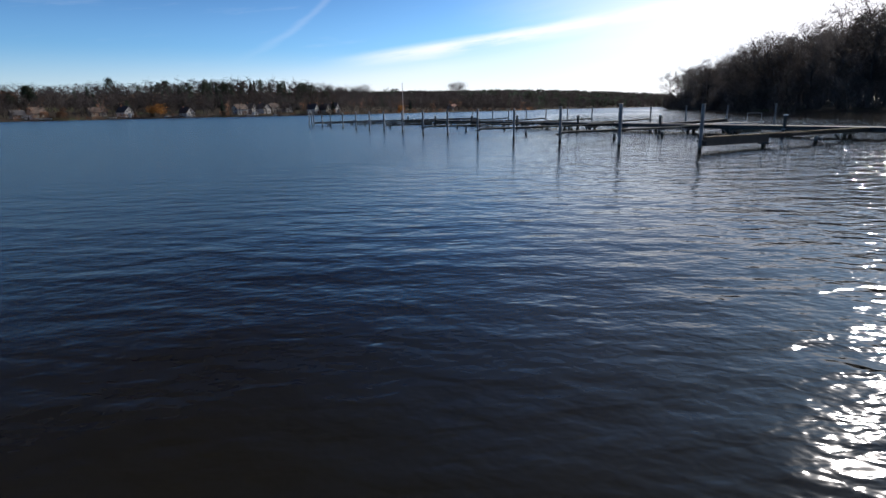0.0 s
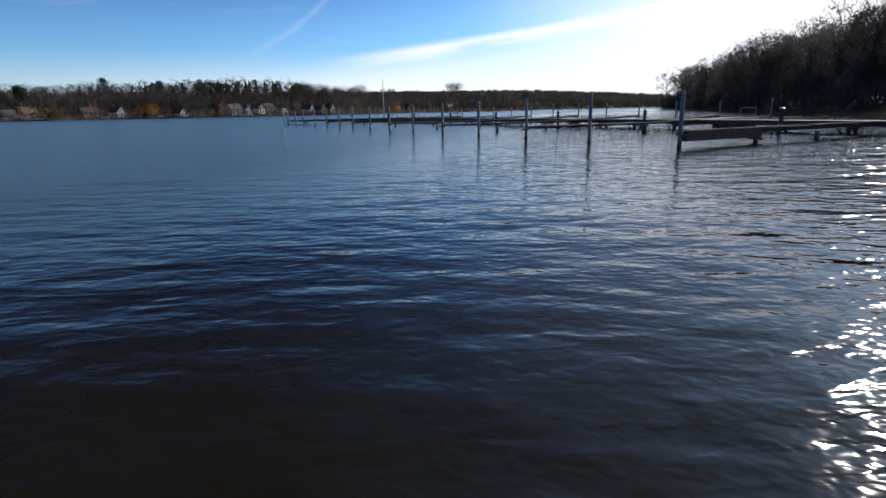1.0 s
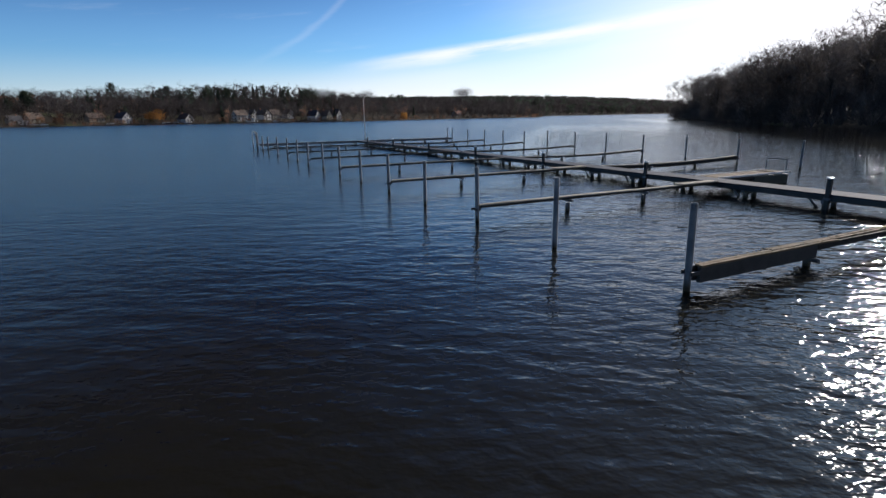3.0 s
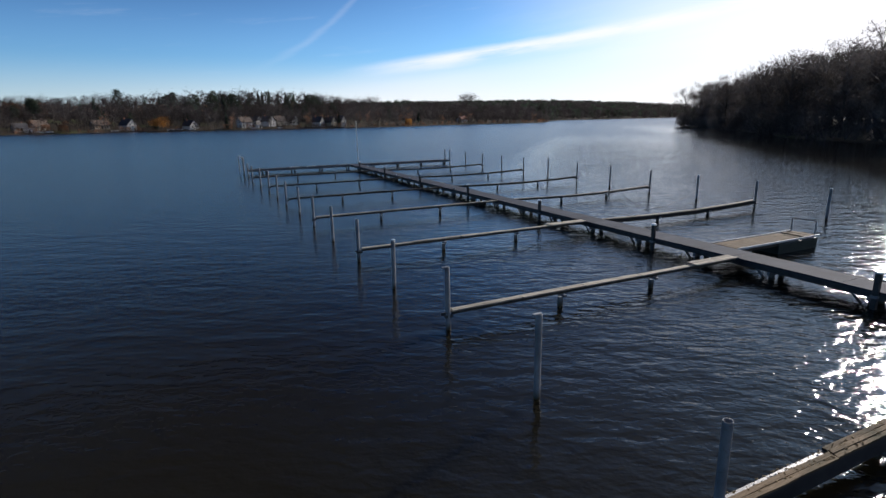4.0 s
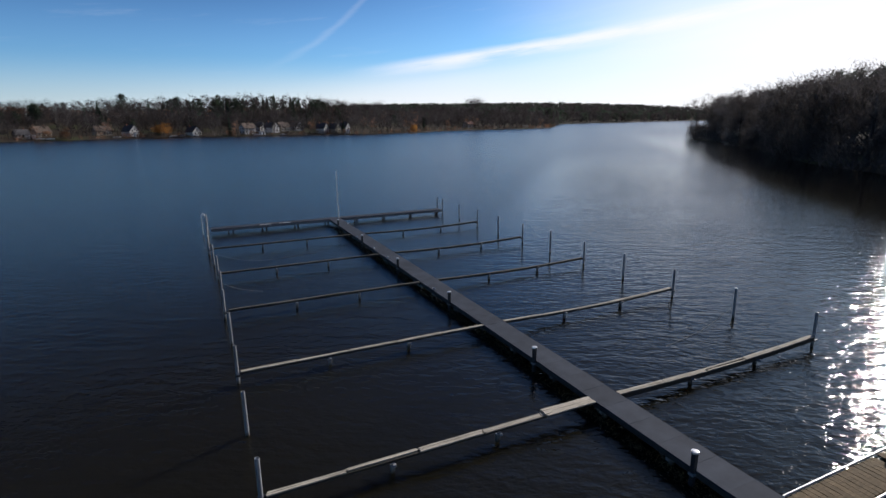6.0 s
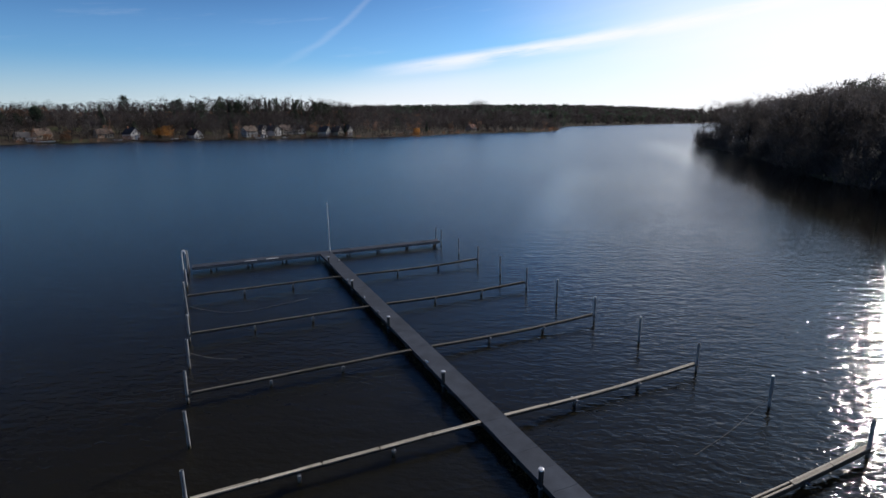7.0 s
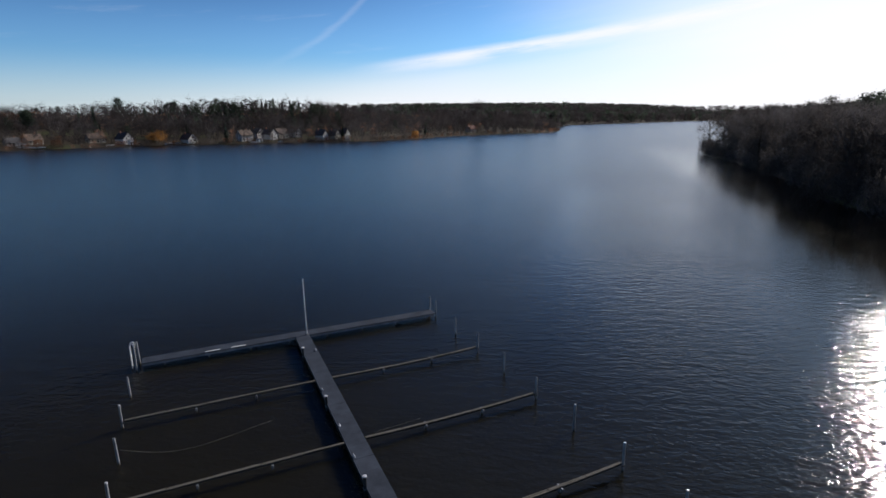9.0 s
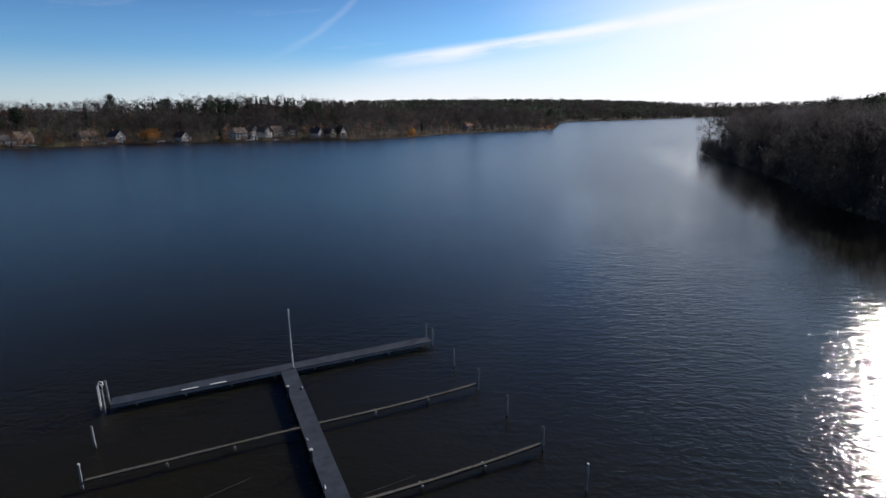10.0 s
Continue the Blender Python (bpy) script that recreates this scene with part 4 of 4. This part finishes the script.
ROOF_DARK = simple("dark_roof_tiles", (0.05, 0.048, 0.05), (0.10, 0.095, 0.095), 1.0, 0.75)
ROOF_BROWN = simple("brown_roof_tiles", (0.085, 0.058, 0.043), (0.13, 0.092, 0.07), 1.0, 0.8)
PANE = simple("window_glass", (0.03, 0.035, 0.04), (0.05, 0.055, 0.06), 2.0, 0.08, 0.0, 0)
BOAT_WHITE = simple("white_boat_hull", (0.7, 0.7, 0.69), (0.8, 0.8, 0.79), 2.0, 0.3)
TARP_BLUE = simple("blue_tarpaulin", (0.05, 0.12, 0.28), (0.09, 0.18, 0.36), 2.0, 0.6)


def gable_roof(bm, w, d, z, rise, over):
    """Two sloping slabs meeting at a ridge along X, 0.2 m thick."""
    hw, hd = w / 2 + over, d / 2 + over
    drop = rise * over / (d / 2)
    prof = [(-hd, z - drop), (0, z + rise), (hd, z - drop), (hd, z - drop - 0.22), (0, z + rise - 0.26), (-hd, z - drop - 0.22)]
    a = [bm.verts.new((-hw, y, q)) for y, q in prof]
    b = [bm.verts.new((hw, y, q)) for y, q in prof]
    for i in range(6):
        bm.faces.new((a[i], a[(i + 1) % 6], b[(i + 1) % 6], b[i]))
    bm.faces.new((a[0], a[5], a[4], a[1]))
    bm.faces.new((a[1], a[4], a[3], a[2]))
    bm.faces.new((b[1], b[4], b[5], b[0]))
    bm.faces.new((b[2], b[3], b[4], b[1]))
    bmesh.ops.recalc_face_normals(bm, faces=bm.faces)


def house(x, y, w, d, eaves, rise, turn, wall, roof, label, gable_front=False):
    """A gabled house; turn 0 shows its long eaves side to the lake, gable_front its gable."""
    z = float(land_height(np.array([x]), np.array([y]))[0])
    h = root("house", pose(x, y, z - 0.3, 0, 0, turn + (90 if gable_front else 0)))
    b = bmesh.new()
    prof = [(-d / 2, 0), (d / 2, 0), (d / 2, eaves), (0, eaves + rise - 0.3), (-d / 2, eaves)]
    a = [b.verts.new((-w / 2, yy, q)) for yy, q in prof]
    c = [b.verts.new((w / 2, yy, q)) for yy, q in prof]
    for i in range(5):
        b.faces.new((a[i], a[(i + 1) % 5], c[(i + 1) % 5], c[i]))
    b.faces.new(a[::-1])
    b.faces.new(c)
    bmesh.ops.recalc_face_normals(b, faces=b.faces)
    part("wall", b, wall, h)
    b = bmesh.new()
    gable_roof(b, w, d, eaves, rise, 0.5)
    rf = part("roof", b, roof, h)
    b = bmesh.new()
    box(b, w * 0.22, w * 0.22 + 0.6, 0.5, 1.1, eaves + rise * 0.5, eaves + rise + 0.9, 0.03)
    part("chimney", b, WALL_BRICK, rf)

    def window(m, ww, hh):
        b = bmesh.new()
        box(b, -ww / 2, ww / 2, -0.06, 0.05, 0, hh)
        fr = part("window", b, WALL_WHITE, h)
        fr.matrix_basis = m
        b = bmesh.new()
        box(b, -ww / 2 + 0.1, ww / 2 - 0.1, -0.085, -0.055, 0.1, hh - 0.1)
        part("pane", b, PANE, fr)
    for floor in range(1 if eaves < 4 else 2):
        zz = 1.2 + 2.7 * floor
        for k in range(max(2, int(w / 3))):
            xx = -w / 2 + (k + 0.5) * w / max(2, int(w / 3))
            window(pose(xx, -d / 2, zz), 1.2, 1.35)
        for s, ang in ((-1, -90), (1, 90)):
            for k in (-1, 1):
                window(pose(s * w / 2, k * d * 0.22, zz, 0, 0, ang), 1.1, 1.35)
    for s, ang in ((-1, -90), (1, 90)):
        window(pose(s * w / 2, 0, eaves + 0.4, 0, 0, ang), 1.0, 1.2)
    b = bmesh.new()
    box(b, -0.5, 0.5, -d / 2 - 0.05, -d / 2 + 0.02, 0.3, 2.4)
    part("door", b, BEAM, h)
    return tagged(h, label, "house", "houses on the far bank")


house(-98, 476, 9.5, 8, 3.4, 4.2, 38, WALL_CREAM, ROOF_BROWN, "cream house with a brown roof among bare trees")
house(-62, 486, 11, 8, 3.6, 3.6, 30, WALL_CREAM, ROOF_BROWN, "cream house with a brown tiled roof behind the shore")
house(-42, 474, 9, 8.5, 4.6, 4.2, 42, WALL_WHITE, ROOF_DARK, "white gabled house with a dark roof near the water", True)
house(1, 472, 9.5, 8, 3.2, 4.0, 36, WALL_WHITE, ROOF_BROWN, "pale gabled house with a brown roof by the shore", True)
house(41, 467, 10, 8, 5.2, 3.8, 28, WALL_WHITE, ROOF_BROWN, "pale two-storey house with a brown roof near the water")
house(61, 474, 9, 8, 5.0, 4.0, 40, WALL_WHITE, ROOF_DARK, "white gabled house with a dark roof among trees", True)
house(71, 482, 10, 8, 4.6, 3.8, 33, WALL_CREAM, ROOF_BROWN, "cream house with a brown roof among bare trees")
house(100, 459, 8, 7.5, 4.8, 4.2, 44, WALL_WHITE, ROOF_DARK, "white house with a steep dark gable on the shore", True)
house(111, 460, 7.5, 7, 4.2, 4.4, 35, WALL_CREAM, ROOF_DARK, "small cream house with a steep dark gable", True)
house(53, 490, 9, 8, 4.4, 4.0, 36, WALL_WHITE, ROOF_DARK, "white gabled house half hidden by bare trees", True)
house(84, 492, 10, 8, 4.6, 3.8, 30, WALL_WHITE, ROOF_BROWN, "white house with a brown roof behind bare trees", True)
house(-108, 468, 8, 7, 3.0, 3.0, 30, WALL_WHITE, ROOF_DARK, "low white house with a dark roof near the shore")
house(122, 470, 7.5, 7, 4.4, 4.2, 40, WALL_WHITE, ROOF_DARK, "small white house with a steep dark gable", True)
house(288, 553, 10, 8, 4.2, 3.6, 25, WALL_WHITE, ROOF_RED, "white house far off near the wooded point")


def shed(x, y, w, d, h, turn):
    """A narrow white boat shed with a mono-pitch roof and a plank door."""
    z = max(float(land_height(np.array([x]), np.array([y]))[0]), 0.0)
    o = root("boat_shed", pose(x, y, z - 0.15, 0, 0, turn))
    b = bmesh.new()
    box(b, -w / 2, w / 2, -d / 2, d / 2, 0, h, 0.02)
    part("wall", b, BOAT_WHITE, o)
    b = bmesh.new()
    box(b, -w / 2 - 0.2, w / 2 + 0.2, -d / 2 - 0.3, d / 2 + 0.3, 0, 0.14, 0.02, Matrix.Translation((0, 0, h + 0.2)) @ pose(0, 0, 0, 5, 0, 0))
    part("roof", b, ROOF_DARK, o)
    b = bmesh.new()
    box(b, -0.45, 0.45, -d / 2 - 0.04, -d / 2 + 0.01, 0.1, 2.1, 0.01)
    part("door", b, BEAM, o)
    return tagged(o, "small white boat shed with a flat dark roof near the water", "shed", "boat sheds")


for x, y, w, d, h, turn in ((-38, 468, 2.6, 3.0, 3.4, 30), (119, 446, 2.4, 2.6, 3.6, 25), (-100, 455, 5.0, 3.5, 2.6, 20), (51, 455, 4.0, 3.0, 2.6, 28)):
    shed(x, y, w, d, h, turn)


def boat(x, y, z, length, turn, cover):
    """A small cruiser or dinghy on the bank."""
    o = root("boat", pose(x, y, z, 0, 0, turn))
    b = bmesh.new()
    rings = []
    for i in range(7):
        t = i / 6
        w = 0.36 * length * math.sin(math.pi * (0.22 + 0.78 * (1 - t))) ** 0.8 * 0.5 if t < 1 else 0.02
        xx = (t - 0.5) * length
        keel, sheer = 0.05 + 0.25 * t * t, 0.75 + 0.25 * t
        rings.append([b.verts.new(p) for p in ((xx, -w, sheer), (xx, -w * 0.8, 0.3 + keel * 0.5), (xx, 0, keel), (xx, w * 0.8, 0.3 + keel * 0.5), (xx, w, sheer))])
    for p, q in zip(rings, rings[1:]):
        for k in range(4):
            b.faces.new((p[k], p[k + 1], q[k + 1], q[k]))
        b.faces.new((p[4], p[0], q[0], q[4]))
    b.faces.new(rings[0])
    bmesh.ops.recalc_face_normals(b, faces=b.faces)
    part("hull", b, BOAT_WHITE, o)
    b = bmesh.new()
    box(b, -length * 0.3, length * 0.15, -length * 0.11, length * 0.11, 0.7, 1.25, 0.15)
    part("cover" if cover else "cabin", b, TARP_BLUE if cover else WALL_WHITE, o)
    return tagged(o, "small white boat laid up on the bank" if not cover else "small white boat under a blue cover on the bank", "boat", "boats on the far bank")


for x, y, ln, turn, cov in ((-94, 448, 6.5, 10, False), (-88, 449, 5.5, -12, False), (-50, 461, 5.5, 5, False), (-13, 464, 6.0, 20, False),
                            (-7, 465, 5.0, -10, True), (2, 461, 5.2, 8, False), (46, 449, 5.5, -6, False), (66, 449, 5.0, 0, False), (117, 445, 5.0, 15, False)):
    zz = max(float(land_height(np.array([x]), np.array([y]))[0]), 0.0)
    boat(x, y, zz - 0.04, ln, turn, cov)


def landing_stage(x, y, length, turn):
    st = root("landing_stage", pose(x, y, 0, 0, 0, turn))
    n = int(length / 0.5)
    for i in range(n):
        b = bmesh.new()
        box(b, -0.7, 0.7, -i * 0.5 - 0.46, -i * 0.5, 0.45, 0.52, 0.01)
        part("board", b, PLANK, st)
    for i in range(3):
        for s in (-0.6, 0.6):
            b = bmesh.new()
            tube(b, (s, -length * (0.1 + 0.42 * i), -1.5), (s, -length * (0.1 + 0.42 * i), 0.9), 0.09, 0.09, 6)
            part("post", b, BEAM, st)
    return tagged(st, "short wooden landing stage on the far bank", "landing stage", "landing stages")


landing_stage(196, 466, 9, 60)
landing_stage(20, 452, 6, 4)
landing_stage(84, 450, 6, -4)
landing_stage(-60, 452, 6, 0)
landing_stage(285, 518, 8, 25)

# single trees that stand out from the woods


def ground_at(x, y):
    return max(float(land_height(np.array([x]), np.array([y]))[0]), 0.0) - 0.1


tree_thing("willow_tree", bare_tree(61, 12.5, 7.0, 1900, 0.15, 0.2, 0.42, 16), (BARK, WILLOW), pose(-21, 463, ground_at(-21, 463)), "golden-orange weeping willow at the water's edge", "willow")
tree_thing("shore_bush", shrub(62, 6, 3.5, 500, 0.14), (BARK, WILLOW), pose(184, 462, ground_at(184, 462)), "yellow-brown bush leaning over the water", "bush", "shore bushes")
tree_thing("shore_bush", shrub(63, 5, 3.2, 500, 0.14), (BARK, TWIG_RED), pose(-90, 452, ground_at(-90, 452)), "reddish-brown leafless bush on the bank", "bush", "shore bushes")
tree_thing("shore_bush", shrub(64, 5, 3.6, 500, 0.14), (BARK, TWIG_RED), pose(-80, 451, ground_at(-80, 451)), "reddish-brown leafless bush on the bank", "bush", "shore bushes")
tree_thing("round_crowned_tree", bare_tree(65, 28, 13.0, 2600, 0.10, 0.3, 0.0, 24), (BARK, TWIG), pose(343, 641, 41 - 28), "tall leafless tree with a wide round crown", "tree")
for i, (x, y, top, hgt) in enumerate(((-118, 560, 28.5, 16), (37, 600, 35.5, 20), (45, 604, 36.5, 21), (52, 598, 35.0, 19), (62, 606, 36.5, 21), (30, 596, 34, 19), (72, 602, 35, 20), (160, 620, 33, 18))):
    tree_thing("spruce", spruce_tree(70 + i, hgt, hgt * 0.24), (BARK, NEEDLE), pose(x, y, top - hgt), "dark green spruce standing above the bare woods", "spruce", "spruces on the skyline")

for i, (x, y, top, hgt, wide) in enumerate(((158, 563, 30.5, 20, 8), (184, 566, 33, 22, 9), (178, 575, 31, 20, 8), (388, 599, 28.5, 18, 10), (-69, 633, 35, 22, 10), (-7, 596, 35, 22, 13), (-94, 509, 26.5, 18, 8))):
    tree_thing("bare_tree", bare_tree(110 + i, hgt, wide, 1300, 0.09, 0.3, 0.0, 18), (BARK, TWIG), pose(x, y, top - hgt), "leafless tree whose fine crown shows above the woods", "tree", "bare trees on the skyline")
for i, (x, y, top, hgt, wide) in enumerate(((-60, 634, 39, 26, 8), (-106, 506, 25.5, 18, 5.5), (-10, 600, 35, 20, 6))):
    tree_thing("pine", pine_tree(130 + i, hgt, wide, 80, 0.9, 22), (BARK, NEEDLE), pose(x, y, top - hgt), "broad dark pine rising above the bare woods", "pine", "pines on the skyline")

# ---- deck panels ----
pan = bmesh.new()
box(pan, -(WX1 - WX0) / 2, (WX1 - WX0) / 2, -0.599, 0.599, -0.055, 0.0, 0.003)
PANEL = bpy.data.meshes.new("deck_panel")
pan.to_mesh(PANEL)
pan.free()
PANEL.materials.append(DECK)
n = int((Y1 - Y0) / 1.2)
for i in range(n + 1):
    yy = Y1 - 0.6 - i * 1.2
    share("deck_panel", PANEL, walkway, pose((WX0 + WX1) / 2 + rng.uniform(-0.006, 0.006), yy, DZ + rng.uniform(-0.004, 0.004), 0, 0, rng.uniform(-0.15, 0.15)))
pan = bmesh.new()
box(pan, -0.599, 0.599, -(TY1 - TY0) / 2, (TY1 - TY0) / 2, -0.055, 0.0, 0.003)
PANEL2 = bpy.data.meshes.new("deck_panel")
pan.to_mesh(PANEL2)
pan.free()
PANEL2.materials.append(DECK)
for i in range(20):
    share("deck_panel", PANEL2, tpier, pose(XL + 0.66 + i * 1.2, (TY0 + TY1) / 2, DZ + rng.uniform(-0.004, 0.004), 0, 0, rng.uniform(-0.15, 0.15)))
